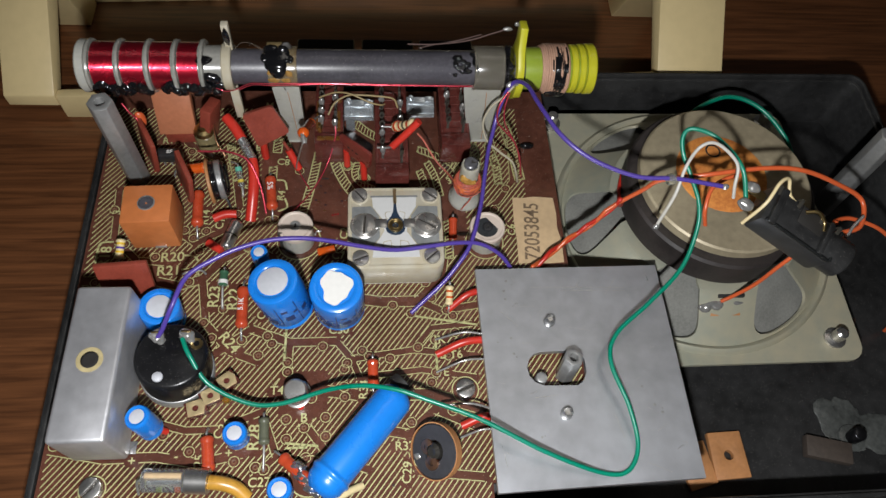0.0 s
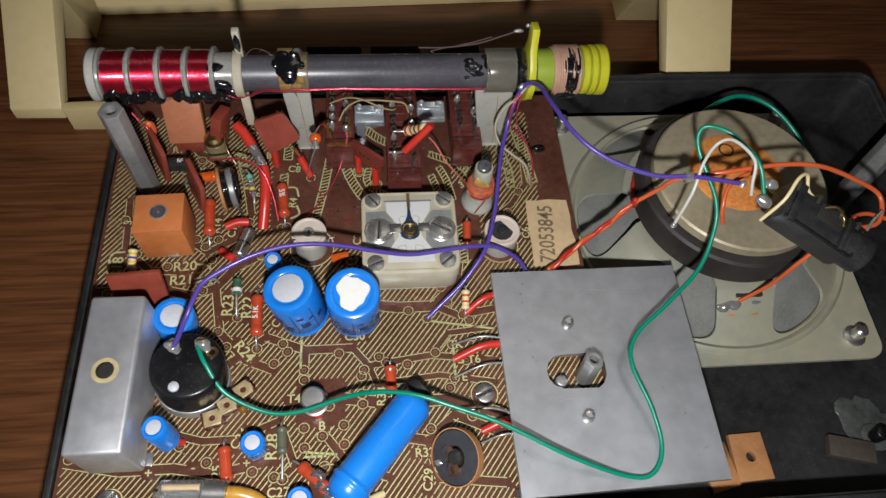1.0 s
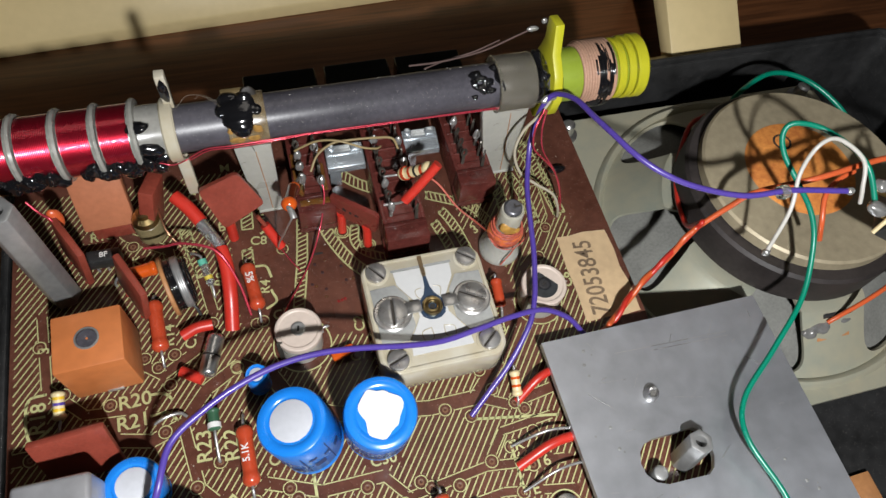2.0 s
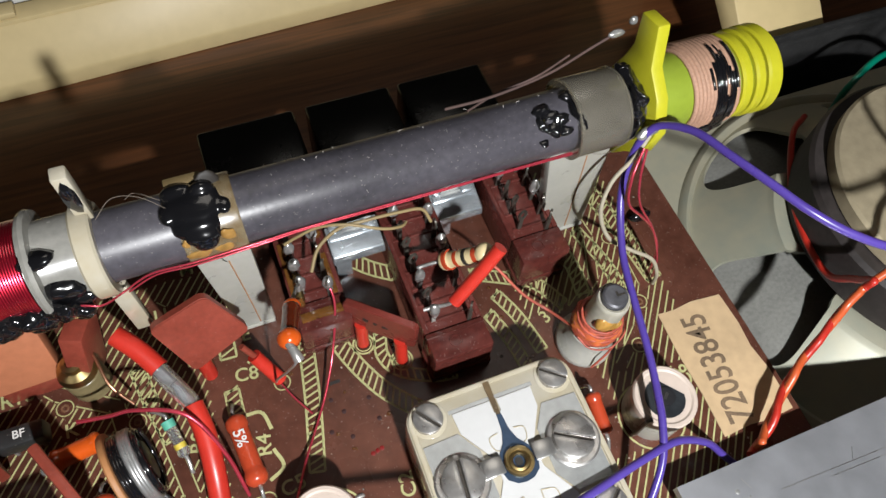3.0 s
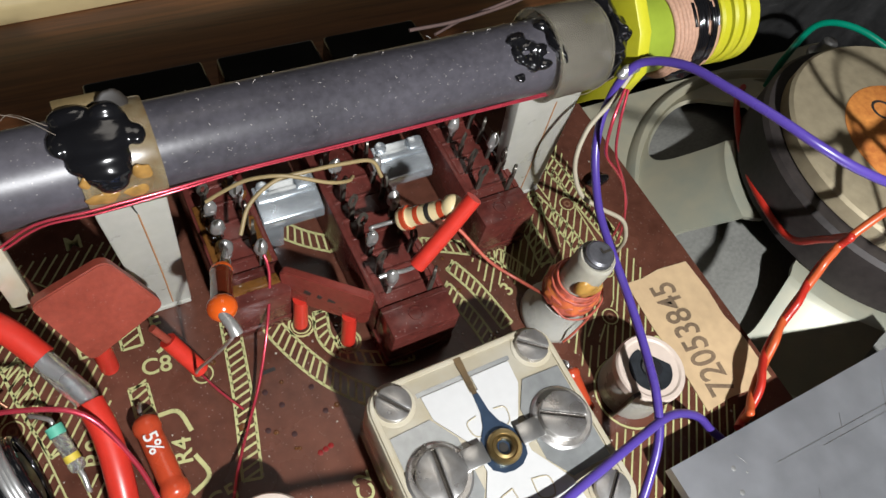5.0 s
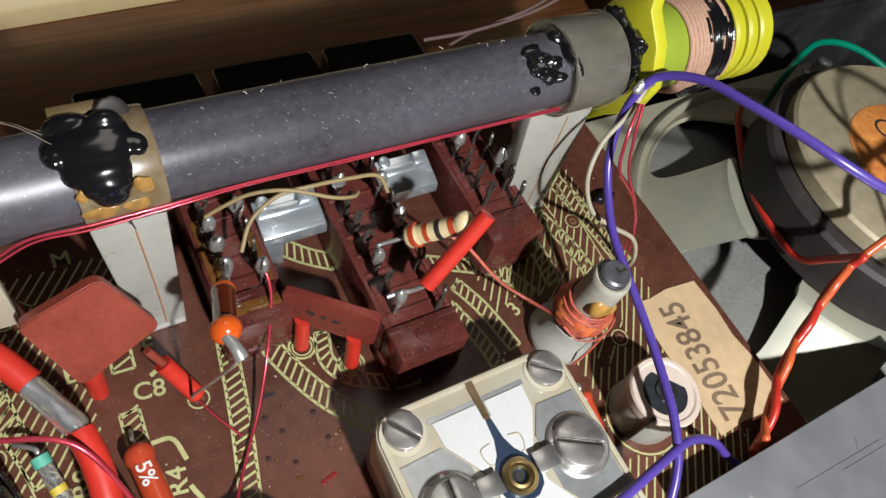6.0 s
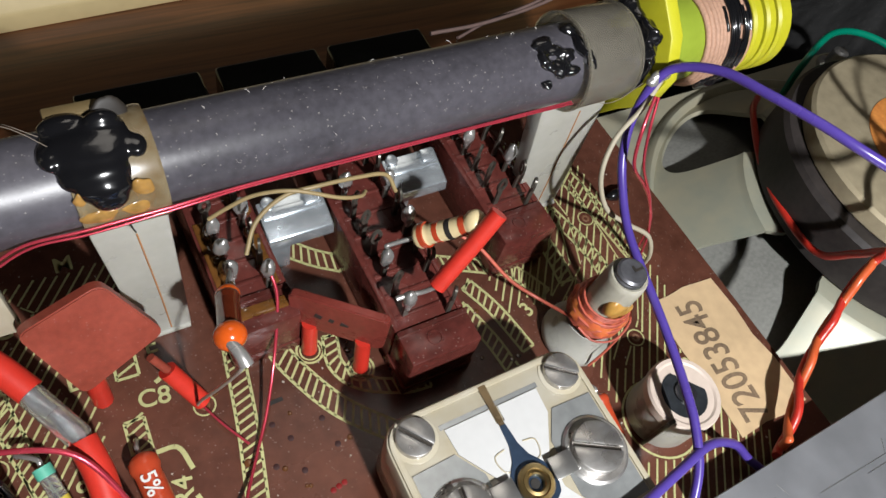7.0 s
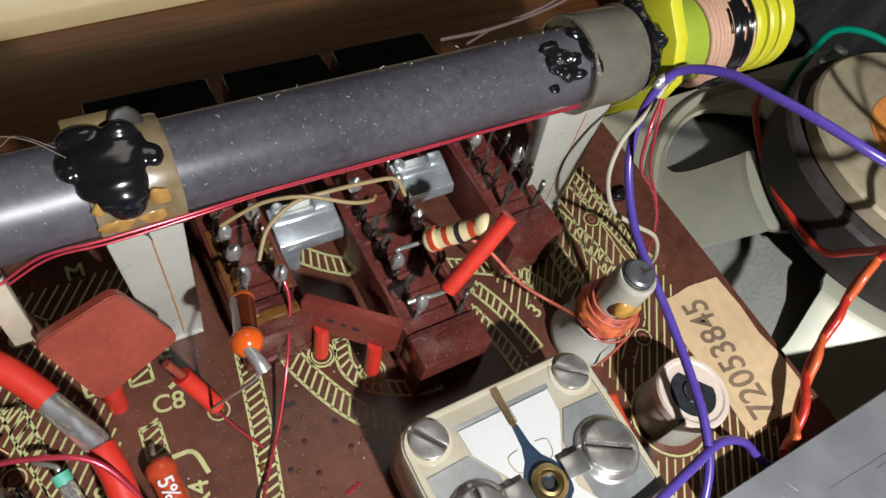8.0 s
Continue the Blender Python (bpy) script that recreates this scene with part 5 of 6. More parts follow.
for (x, y, rz, ry, h, lab) in ((-70.2, 29.5, 62, 8, 12, "leaning red-brown ceramic capacitor beside the zinc post"), (-59.4, 19.0, 64, 10, 11, "leaning red-brown ceramic capacitor beside the coil block")):
    t = thing("ceramic_capacitor", lab, "capacitor", x, y, 0, 0, ry, 0, group="flat ceramic capacitors")
    part("slab", moved(box(11, 1.5, h, 0, 0, 2.5, 0.4), 0, 0, 0, 0, 0, -rz), CERAMIC, t)
    for s in (-1, 1):
        part("leg", moved(tube([(s * 3, 0, 2.8), (s * 3, 0, 0)], 0.6, 8, 3), 0, 0, 0, 0, 0, -rz), RED, t)
solo("orange_bead", blob([(0, 0, 0, 1.5, 1.3, 3.0)], 3, 3, 0.1), ORANGE, "orange dipped bead with a pink wire", "bead", -70.6, 35.2, 13)
bt = thing("brass_trimmer", "brass-topped trimmer screw in a cloudy tube", "trimmer", -54.8, 36.0, 0)
part("tube_body", cyl(3.0, 6.0, 0, 0.3), mat("cloudy_olive_tube", (0.20, 0.16, 0.08), 0.3, var=0.2), bt)
part("nut", lathe([(1.0, 6), (2.8, 6), (3.0, 6.4), (2.6, 7.4), (1.6, 8.0), (1.5, 9.0), (0.8, 9.2), (0.7, 8.6), (0, 8.5)], 24), BRASS, bt)
bf = thing("transistor", "small black transistor with pale printing", "transistor", -64.3, 29.6, 0)
part("body", box(7.0, 3.0, 3.4, 0, 0, 1.8, 0.5), BLACK, bf)
lettering("BF", 1.7, WHITE, bf, 0.2, 0, 5.24, 0, "marking")
for x in (-2, 0, 2):
    part("leg", box(0.5, 0.5, 2.0, x, -0.8, 0), SOLDER, bf)
cd = thing("wound_disc_coil", "disc coil with dark windings and a paper cheek", "coil", -49.8, 18.6, 0, rz=12)
part("cheek", moved(cyl(6.4, 0.9, 0, 0.2, 36), -1.9, 0, 6.6, 0, 90, 0), FIBRE, cd)
part("core", moved(cyl(3.0, 4.0, 0, 0.2, 24), -1.2, 0, 6.6, 0, 90, 0), BLACK, cd)
for k in range(4):
    part("winding", moved(coil(5.2 - 0.5 * (k % 2), -0.8 + 0.8 * k, 0.4 + 0.8 * k, 3, 0.45, 6, 22), 0, 0, 6.6), WAX if k != 2 else DULL, cd, "black waxed winding")
part("coil_tail", tube([(1.4, -3.6, 2.6), (2.0, -4.6, 2.0), (2.2, -5.4, 0.2)], 0.35, 6), BLACK, cd)
ob = thing("coil_block", "orange-brown moulded coil can with a ferrite slug", "coil", -65.0, 6.6, 0, rz=2)
part("block", box(12.6, 11.6, 13.6, 0, 0, 0.2, 0.45), SIENNA, ob)
part("slug_ring", lathe([(1.7, 13.8), (2.2, 13.8), (2.25, 14.0), (1.9, 14.05)], 28), DULL, ob)
part("slug", lathe([(0, 13.5), (1.9, 13.5), (1.8, 13.95), (0.5, 13.9), (0, 13.7)], 24), FERRITE, ob)
part("solder_tag", box(3.0, 0.5, 0.8, 1.0, -5.8, 0.4, 0.1), SOLDER, ob)

# ---- lower left cluster ----
can = thing("shield_can", "aluminium screening can with a yellow-ringed tuning hole", "screening can", -70.3, -37.6, 0, rz=-0.6)
part("can_shell", box(12.6, 37.4, 17.1, 0, 0, 0.1, 0.9, 3), mat("cast_aluminium", (0.60, 0.60, 0.62), 0.42, metal=0.7, var=0.13, grain=420, blot=90, bump=0.55), can)
part("tuning_ring", lathe([(1.9, 17.2), (2.9, 17.2), (3.0, 17.35), (2.0, 17.4)], 32), mat("ivory_ring", (0.46, 0.38, 0.20), 0.35, var=0.2, blot=200), can, "ivory plastic ring")
part("tuning_slug", lathe([(0, 17.21), (1.9, 17.21), (1.6, 17.28), (1.1, 17.22), (0, 17.22)], 24), INK, can)
part("mounting_tab", box(2.0, 3.0, 0.5, 6.8, -16, 0.0, 0.1), STEEL, can)
for z, dy in ((0, 0), (2.4, 1.8)):
    t = thing("ceramic_capacitor", "red-brown ceramic capacitor wedged behind the screening can", "capacitor", -69.0, -14.4 + dy, 0.1, -16, 0, 4, group="flat ceramic capacitors")
    part("slab", box(13 - z, 1.5, 13.5 - z, 0, 0, 0, 0.4), CERAMIC, t)
electrolytic(-28.2, -18.2, 6.4, 16.8, lean=(0, -9))
electrolytic(-15.2, -18.2, 6.7, 17.6, lean=(8, 0), splat=True)
electrolytic(-60.0, -21.0, 5.1, 9.6, lean=(0, 4))
electrolytic(-58.4, -50.4, 2.9, 12.0, lean=(-5, -8), legs=True)
electrolytic(-39.2, -52.4, 2.9, 5.8)
electrolytic(-28.2, -65.6, 2.9, 5.4)

PHENOL = mat("glossy_black_phenolic", (0.010, 0.010, 0.011), 0.3, var=0.3, grain=400, blot=150, bump=0.25, spec=0.3, specks=0.22)
pot = thing("potentiometer", "round black volume potentiometer with soldered switch lugs", "potentiometer", -55.0, -35.6, 0, -3, 4, 0)
part("metal_base", cyl(8.9, 3.4, 0.1, 0.3, 44), DULL, pot)
part("housing", lathe([(0, 3.5), (8.6, 3.5), (8.6, 10.6), (8.2, 11.6), (7.6, 12.0), (0, 12.0)], 48), PHENOL, pot)
part("rivet", moved(lathe([(0, 0), (1.25, 0), (1.2, 0.6), (0.6, 0.95), (0, 1.0)], 20), -2.2, -5.6, 11.9), ALUTOP, pot)
for x, y in ((-3.4, 4.6), (3.4, 4.8)):
    lug = part("lug", joined(box(2.2, 0.4, 3.2, x, y, 11.8, 0.1), box(3.0, 1.6, 0.4, x, y, 11.9, 0.1)), BRASS, pot)
    part("solder_joint", blob([(x, y - 0.3, 13.4, 1.9, 1.6, 1.5), (x + 0.8, y - 1.0, 12.6, 1.2, 1.1, 0.9)], int(x + 9), 3, 0.35), SOLDER, lug)
part("eyelet", moved(lathe([(0.7, 0), (1.5, 0), (1.4, 0.5), (0.7, 0.4)], 20), 5.6, 2.8, 11.95), BRASS, pot)
for x, y, rz in ((-42.4, -39.0, 40), (-46.0, -42.6, 30), (-49.2, -45.6, 20)):
    t = thing("solder_tag", "brass solder tag on a red-brown strip beside the potentiometer", "tag", x, y, 0, 0, 0, rz, group="solder tags")
    part("strip", box(5.0, 3.6, 3.4, 0, 0.4, 0, 0.2), BAKELITE, t)
    part("tag", prism([(-2.2, -1.6), (1.6, -2.0), (2.4, 0), (1.8, 1.8), (-1.8, 2.0)], 3.4, 3.9, 0.1, [disc_pts(0.75, 14)]), mat("pale_brass", (0.62, 0.48, 0.26), 0.3, metal=0.5, var=0.15) if rz == 40 else bpy.data.materials["pale_brass"], t)
part("drop", blob([(-43.4, -41.2, 3.8, 1.0, 0.9, 0.9), (-42.2, -43.6, 3.0, 1.3, 1.1, 1.2)], 4, 2), mat("rosin", (0.30, 0.14, 0.02), 0.08, coat=1.0, trans=0.4), t).matrix_parent_inverse = t.matrix_basis.inverted()

ax = axial("axial_capacitor", "long glossy blue axial electrolytic lying across the board", "capacitor", (0.2, -43.6, 5.4), (-19.6, -66.8, 5.4), 4.7, BLUE, 1.0, ((3.4, -42.6, 0), None), (), "axial capacitors")
part("end_seal", tube([(-0.6, 0.4, 5.4), (0.9, 1.6, 5.4)], 3.4, 20, 3), INK, ax)
way = Vector((-19.8, -23.2, 0)).normalized()
part("crimp", tube([Vector((0, 0, 5.4)) + way * (24.6 + 0.18 * k) for k in range(13)], 4.7, 32, straight=True, radii=lambda f: 4.74 + 0.42 * math.sin(math.pi * f) ** 2), BLUE, ax)
FOIL = mat("crumpled_foil", (0.62, 0.62, 0.64), 0.2, metal=0.9, var=0.2, blot=500, bump=0.8)
solo("foil_scrap", blob([(0, 0, 0, 3.0, 1.0, 1.2), (-2.6, 1.8, -0.2, 2.0, 1.2, 1.2), (2.6, -1.6, -0.6, 1.8, 0.9, 0.9)], 14, 4, 0.6, 2), FOIL, "crumpled scrap of bright foil round a lead", "foil", -22.4, -63.6, 4.6, 0, 0, -28)
t4 = thing("can_transistor", "small metal can transistor on a red sleeve", "transistor", -25.4, -42.0, 0, 8, 0, 0)
part("can", lathe([(0, 1.2), (3.4, 1.2), (3.5, 1.7), (3.0, 1.9), (2.9, 6.2), (2.5, 6.7), (0, 6.8)], 32), STEEL, t4)
part("leg_sleeve", tube([(0.5, -1.5, 2), (0.9, -3.2, 0)], 0.9, 10, 3), RED, t4)
dt = thing("preset_resistor", "open ring preset resistor with a copper wiper", "preset", 10.8, -57.0, 0, 10, -38, 8)
dt.scale = (0.86, 0.92, 0.9)
part("track_ring", lathe([(2.8, 4.2), (7.0, 4.2), (7.2, 4.8), (7.2, 5.6), (6.8, 6.1), (3.0, 6.1), (2.8, 5.6)], 40), mat("charcoal_ring", (0.035, 0.035, 0.04), 0.5, var=0.2, bump=0.3), dt)
part("edge_strip", lathe([(7.2, 3.6), (7.5, 3.6), (7.5, 6.2), (7.2, 6.2)], 40), FIBRE, dt)
part("wiper", joined(box(1.6, 6.4, 0.5, -1.2, 0, 6.1, 0.15), moved(lathe([(0.8, 6.0), (2.0, 6.0), (1.9, 6.7), (0.8, 6.8)], 20), -1.4, 1.6, 0), moved(lathe([(0.8, 6.0), (2.0, 6.0), (1.9, 6.7), (0.8, 6.8)], 20), -1.4, -2.6, 0)), COPPER, dt)
part("hub", lathe([(0, 4.0), (2.4, 4.0), (2.2, 6.4), (1.2, 7.2), (0, 7.0)], 20), mat("oily_hub", (0.03, 0.028, 0.025), 0.15), dt)
part("foot", box(3, 4, 4.2, 0, -3, 0.2, 0.2), BAKELITE, dt)
solo("solder_drop", blob([(0, 0, 0.9, 1.5, 1.2, 1.0)], 8, 2), SOLDER, "round drop of solder on the board", "solder", 4.6, -58.6, 0)
gt = thing("glass_diode", "glass tube diode with a steel cap and amber ribbon", "diode", -52, -62.4, 0)
part("envelope", tube([(-7.0, 0.4, 3.6), (2.6, -0.1, 3.6)], 2.7, 20, 6), GLASS, gt)
part("electrode", tube([(-5.6, 0.3, 4.2), (1.6, 0, 4.2)], 1.2, 12, 4), CHROME, gt)
part("coloured_bit", box(1.2, 1.6, 1.4, -3.4, -0.6, 1.6), LIME, gt)
part("coloured_bit", box(1.4, 1.4, 1.2, 0.8, -0.8, 1.6), RESIST_O, gt)
part("paper_strip", tube([(-6.2, 0.9, 5.6), (2.0, 0.5, 5.6)], 0.9, 8, 3), PAPER, gt)
part("steel_cap", tube([(2.7, -0.1, 3.6), (7.6, -0.5, 3.6)], 2.9, 22, 3), STEEL, gt)
part("ribbon", tube([(7.6, -0.6, 3.4), (10.5, -1.0, 3.2), (13.6, -2.0, 2.2), (16, -4.0, 0.6)], 1.7, 10, 5), mat("amber_ribbon", (0.50, 0.26, 0.04), 0.3, var=0.2), gt)
part("lead", tube([(-7.0, 0.4, 3.6), (-8.6, 0.2, 3.0), (-8.8, -2.0, 0)], 0.35, 8), SOLDER, gt)
for x, y, a in ((-71.4, -62.8, 50), (16.9, -42.2, 20)):
    t = thing("board_screw", "slotted steel screw holding the circuit board", "screw", x, y, 0, group="board screws")
    screw_head(t, 0, 0, 0.05, 2.5, 1.6, a)
solo("wire_stub", tube([(0, 0, 0), (3.4, 2.2, -1.6), (6.2, 3.6, -3.2)], 0.9, 10, 6), BEIGE, "beige sleeved wire stub by the board edge", "wire", -15.6, -68.4, 3.6)
solo("black_component", blob([(0, 0, 1.2, 2.3, 1.0, 1.1)], 8, 2, 0.1), WAX, "small black dipped component near the label", "component", 41.6, 34.2, 0)

# ---- aluminium plate ----
plate = thing("aluminium_plate", "bare aluminium plate with a slotted hole above the board", "metal plate", 46.9, -39, 0)
slot = [(x - 46.9, y + 39) for x, y in ((36.6, -34.6), (45.5, -34.4), (47.0, -35.4), (47.7, -37.4), (47.6, -40.5), (46.6, -42.6), (45.0, -43.7), (36.4, -43.5), (34.2, -42.6), (32.8, -40.8), (32.5, -38.6), (33.2, -36.4), (34.6, -35.1))]
SHEET = mat("brushed_sheet", (0.56, 0.575, 0.61), 0.38, metal=0.8, var=0.16, grain=200, blot=26, bump=0.05, specks=0.3)


def drawn_lines(m, scale, amount):
    """Fine rolling lines along x in a metal sheet's gloss."""
    n, l = m.node_tree.nodes, m.node_tree.links
    b = n["Principled BSDF"]
    co = n.new("ShaderNodeTexCoord")
    mp = n.new("ShaderNodeMapping")
    mp.inputs["Scale"].default_value = scale
    l.new(co.outputs["Object"], mp.inputs["Vector"])
    g = n.new("ShaderNodeTexNoise")
    g.inputs["Scale"].default_value, g.inputs["Detail"].default_value = 1.0, 6
    l.new(mp.outputs["Vector"], g.inputs["Vector"])
    add = n.new("ShaderNodeMath")
    add.operation = "MULTIPLY_ADD"
    add.inputs[1].default_value = amount
    l.new(g.outputs["Fac"], add.inputs[0])
    l.new(b.inputs["Roughness"].links[0].from_socket, add.inputs[2])
    less = n.new("ShaderNodeMath")
    less.operation = "SUBTRACT"
    less.inputs[1].default_value = amount / 2
    l.new(add.outputs[0], less.inputs[0])
    l.new(less.outputs[0], b.inputs["Roughness"])


drawn_lines(SHEET, (12, 500, 30), 0.10)
sheet = part("sheet", prism([(-25.5, 28.6), (-24.7, -29.9), (25.8, -28.6), (25.1, 28.9)], 3.6, 5.2, 0, [slot]), SHEET, plate)
sheet.data.shade_flat()
for x, y in ((39.8, -26.2), (40.9, -50.9)):
    part("rivet", moved(lathe([(0, 5.2), (1.6, 5.2), (1.5, 5.8), (1.35, 7.0), (1.0, 7.4), (0.6, 7.0), (0, 7.0)], 20), x - 46.9, y + 39, 0), STEEL, plate)
random.seed(31)
for k in range(34):
    x, y = random.uniform(-23, 23), random.uniform(-27, 26)
    if abs(x + 6.8) < 10 and abs(y) < 6:
        continue
    part("scratch", moved(box(random.choice((1.2, 2.0, 3.4, 6.0)), random.uniform(0.05, 0.12), 0.03, 0, 0, 5.185), x, y, 0, 0, 0, random.gauss(4, 40)), STEEL, plate)
for x, y, w in ((2, 22.6, 26), (6, 21.6, 18)):
    part("scratch", moved(box(w, 0.1, 0.03, 0, 0, 5.185), x, y, 0, 0, 0, -1.5), STEEL, plate)
for k in range(16):
    x, y = random.choice(((-18, 20), (-16, 9), (-19, 5), (17, -12), (-12, -20)))
    part("pit", moved(cyl(random.uniform(0.15, 0.4), 0.02, 5.185, 0.004, 8), x + random.gauss(0, 2), y + random.gauss(0, 2.5), 0), DULL, plate)
part("spacer", box(3, 40, 3.5, -20, 0, 0.05, 0.2), DULL, plate)
hex_post("small zinc hexagonal post standing in the slotted hole", 43.0, -39.4, 0, 10.6, 4.4, (-6, 4))
solo("pin", cyl(1.5, 4.2, 0, 0.3), DULL, "short round steel pin in the slotted hole", "pin", 36.2, -41.0, 0)

# ---- speaker ----
SPX, SPY, SB = 96.0, 14.8, 13.0
speaker = thing("loudspeaker", "square-framed loudspeaker with a round magnet lying in the case", "loudspeaker", SPX, SPY, FLOOR)
part("flange", prism(round_rect(90, 92.5, 5, 5, -2.6, -1.6), SB, SB + 1.2, 0, [disc_pts(42.6, 64)]), SPKGREY, speaker).data.shade_flat()


def window_at(r, lateral):
    """How far out of a basket window a place lies: under one is inside."""
    wide = 4.2 + 0.56 * (r - 25.4)
    return ((lateral / wide) ** 4 + ((r - 33.4) / 8.0) ** 4) ** 0.25, wide


def basket():
    """A dished basket with a raised bead, a hub ring and six rounded windows that widen outwards."""
    bm = bmesh.new()
    n = 540
    shape = [(44.6, 1.2), (44.0, 2.4), (43.2, 2.9), (42.4, 2.5), (41.9, 1.6)]
    shape += [(41.9 - 0.3 * k, 1.6 + 0.222 * k * (1 + 0.004 * k)) for k in range(1, 40)] + [(29.6, 12.4), (28.6, 12.7), (26, 12.7)]
    grid = [[bm.verts.new((r * math.cos(2 * math.pi * i / n), r * math.sin(2 * math.pi * i / n), SB + z)) for i in range(n)] for r, z in shape]
    for i in range(n):
        off = ((i + 0.5) * 360 / n + 30) % 60 - 30
        for k in range(len(grid) - 1):
            r = (shape[k][0] + shape[k + 1][0]) / 2
            if window_at(r, r * math.sin(radians(off)))[0] < 1:
                continue
            j = (i + 1) % n
            bm.faces.new((grid[k][i], grid[k][j], grid[k + 1][j], grid[k + 1][i]))
    heights = sorted((r, z) for r, z in shape)
    for v in [v for v in bm.verts if not v.link_faces]:
        bm.verts.remove(v)
    for v in bm.verts:
        r, a = math.hypot(v.co.x, v.co.y), math.degrees(math.atan2(v.co.y, v.co.x))
        if v.is_boundary and 26.2 < r < 44:
            off = (a + 30) % 60 - 30
            lateral = r * math.sin(radians(off))
            out, wide = window_at(r, lateral)
            r2 = 33.4 + (r - 33.4) / out
            a2 = radians(a - off) + math.asin(lateral / out / wide * window_at(r2, 0)[1] / r2)
            v.co = (r2 * math.cos(a2), r2 * math.sin(a2), SB + float(np.interp(r2, [h[0] for h in heights], [h[1] for h in heights])))
    bmesh.ops.recalc_face_normals(bm, faces=bm.faces[:])
    bmesh.ops.solidify(bm, geom=bm.faces[:], thickness=0.9)
    return bm


part("basket", moved(basket(), -0.5, -0.6, 0, 0, 0, 1), SPKGREY, speaker, "greenish passivated steel basket")
part("cone", lathe([(42.5, SB - 0.6), (40, SB - 0.2), (30, SB + 5), (0, SB + 9)], 48), CONE, speaker, "dark grey cloth-covered cone")
part("magnet", moved(lathe([(10, 25.8), (27.4, 25.8), (28.0, 26.4), (28.1, 35.2), (27.4, 36.0), (10, 36.0)], 72), 0.6, 0.2, 0), MAGNET, speaker, "dark ferrite magnet ring")
part("magnet_plate", moved(lathe([(0, 36.02), (25.0, 36.02), (25.3, 36.4), (25.2, 38.9), (24.6, 39.4), (0, 39.4)], 72), 0.6, 0.4, 0), MAGTOP, speaker, "drab steel back plate")
part("paper_disc", moved(cyl(13.4, 0.12, 39.42, 0.02, 48), -0.6, 1.6, 0), ORLABEL, speaker, "stained orange paper disc")
part("stamp", moved(lathe([(1.8, 39.55), (1.85, 39.6), (2.3, 39.6), (2.35, 39.55)], 24), -1.2, 9.6, 0), INK, speaker)
for x, y in ((34.4, -41), (35, 40.4), (-41, 40)):
    t = part("corner_screw", moved(lathe([(0, SB + 1.2), (3.2, SB + 1.2), (3.2, SB + 2.0), (2.0, SB + 2.4), (1.8, SB + 6), (1.2, SB + 6.5), (0, SB + 6.5)], 16), x, y, 0), STEEL, speaker)
part("terminal_strip", moved(box(9, 5, 1.2, 0, 0, 0, 0.2), -0.6, -32.6, SB + 7.6, 30, 0, 0), FIBRE, speaker)
part("terminal_solder", blob([(-3.6, -32.4, SB + 9.2, 3.0, 1.6, 1.3), (-6.8, -33.0, SB + 8.8, 2.0, 1.4, 1.1), (2.0, -31.8, SB + 9.4, 3.4, 1.0, 0.9)], 5, 3, 0.4), SOLDER, speaker)
part("terminal_block", box(8, 3.4, 2.4, 0.5, -29.6, SB + 9.6, 0.3), BLACK, speaker)

# ---- earphone jack and loose wiring ----
jk = thing("earphone_jack", "black moulded earphone jack hanging on its wires", "jack", 98.8, -12.6, 29, 12, 16, -31)
part("body", joined(box(21, 10.5, 8, 0, 0, -4, 1.2), moved(cyl(5.0, 8, 0, 0.6, 28), 7, 0, 0.6, 0, 90, 0)), BLACK, jk)
# Black block on the top face, coloured as a recess in shade.
part("recess", box(7, 4.6, 0.6, 1.5, 2.0, 3.8, 0.1), INK, jk)
part("rib", box(2, 10, 1.6, -8, 0, 3.6, 0.3), BLACK, jk)
part("rib", box(1.4, 9, 1.8, 6.4, 0, 3.6, 0.3), BLACK, jk)
part("contact", tube([(-1, 3, 4.4), (1.5, 4.4, 5.4), (4.4, 3.6, 4.6), (5.4, 1.6, 4.2)], 0.5, 8, 6), BRASS, jk)
for x, y, z in ((-13, 1.6, 1), (-13, -2.4, 0), (13, -2, 0)):
    part("lug", box(5, 2.2, 0.5, x, y, z, 0.1), BRASS, jk)
for x, y, a in ((-9.6, 5.2, 12), (-3.0, 5.3, -8), (3.4, 5.2, 6), (9.0, 5.0, -14)):
    part("side_clip", moved(joined(box(1.0, 0.5, 7.0, 0, 0, -3.2, 0.1), box(1.0, 2.6, 0.5, 0, -1.2, 3.9, 0.1)), x, y, 0.4, 0, 0, a), LUG, jk)
part("edge_frame", joined(box(19, 0.8, 0.8, 0, -4.6, 3.9, 0.2), box(0.8, 9, 0.8, 10, 0, 3.7, 0.2)), KEYM, jk)
part("solder_joint", blob([(-14.6, 2.0, 1.8, 2.0, 1.5, 1.3), (-14.0, -2.6, 1.0, 2.3, 1.7, 1.5)], 6, 2, 0.25), SOLDER, jk)

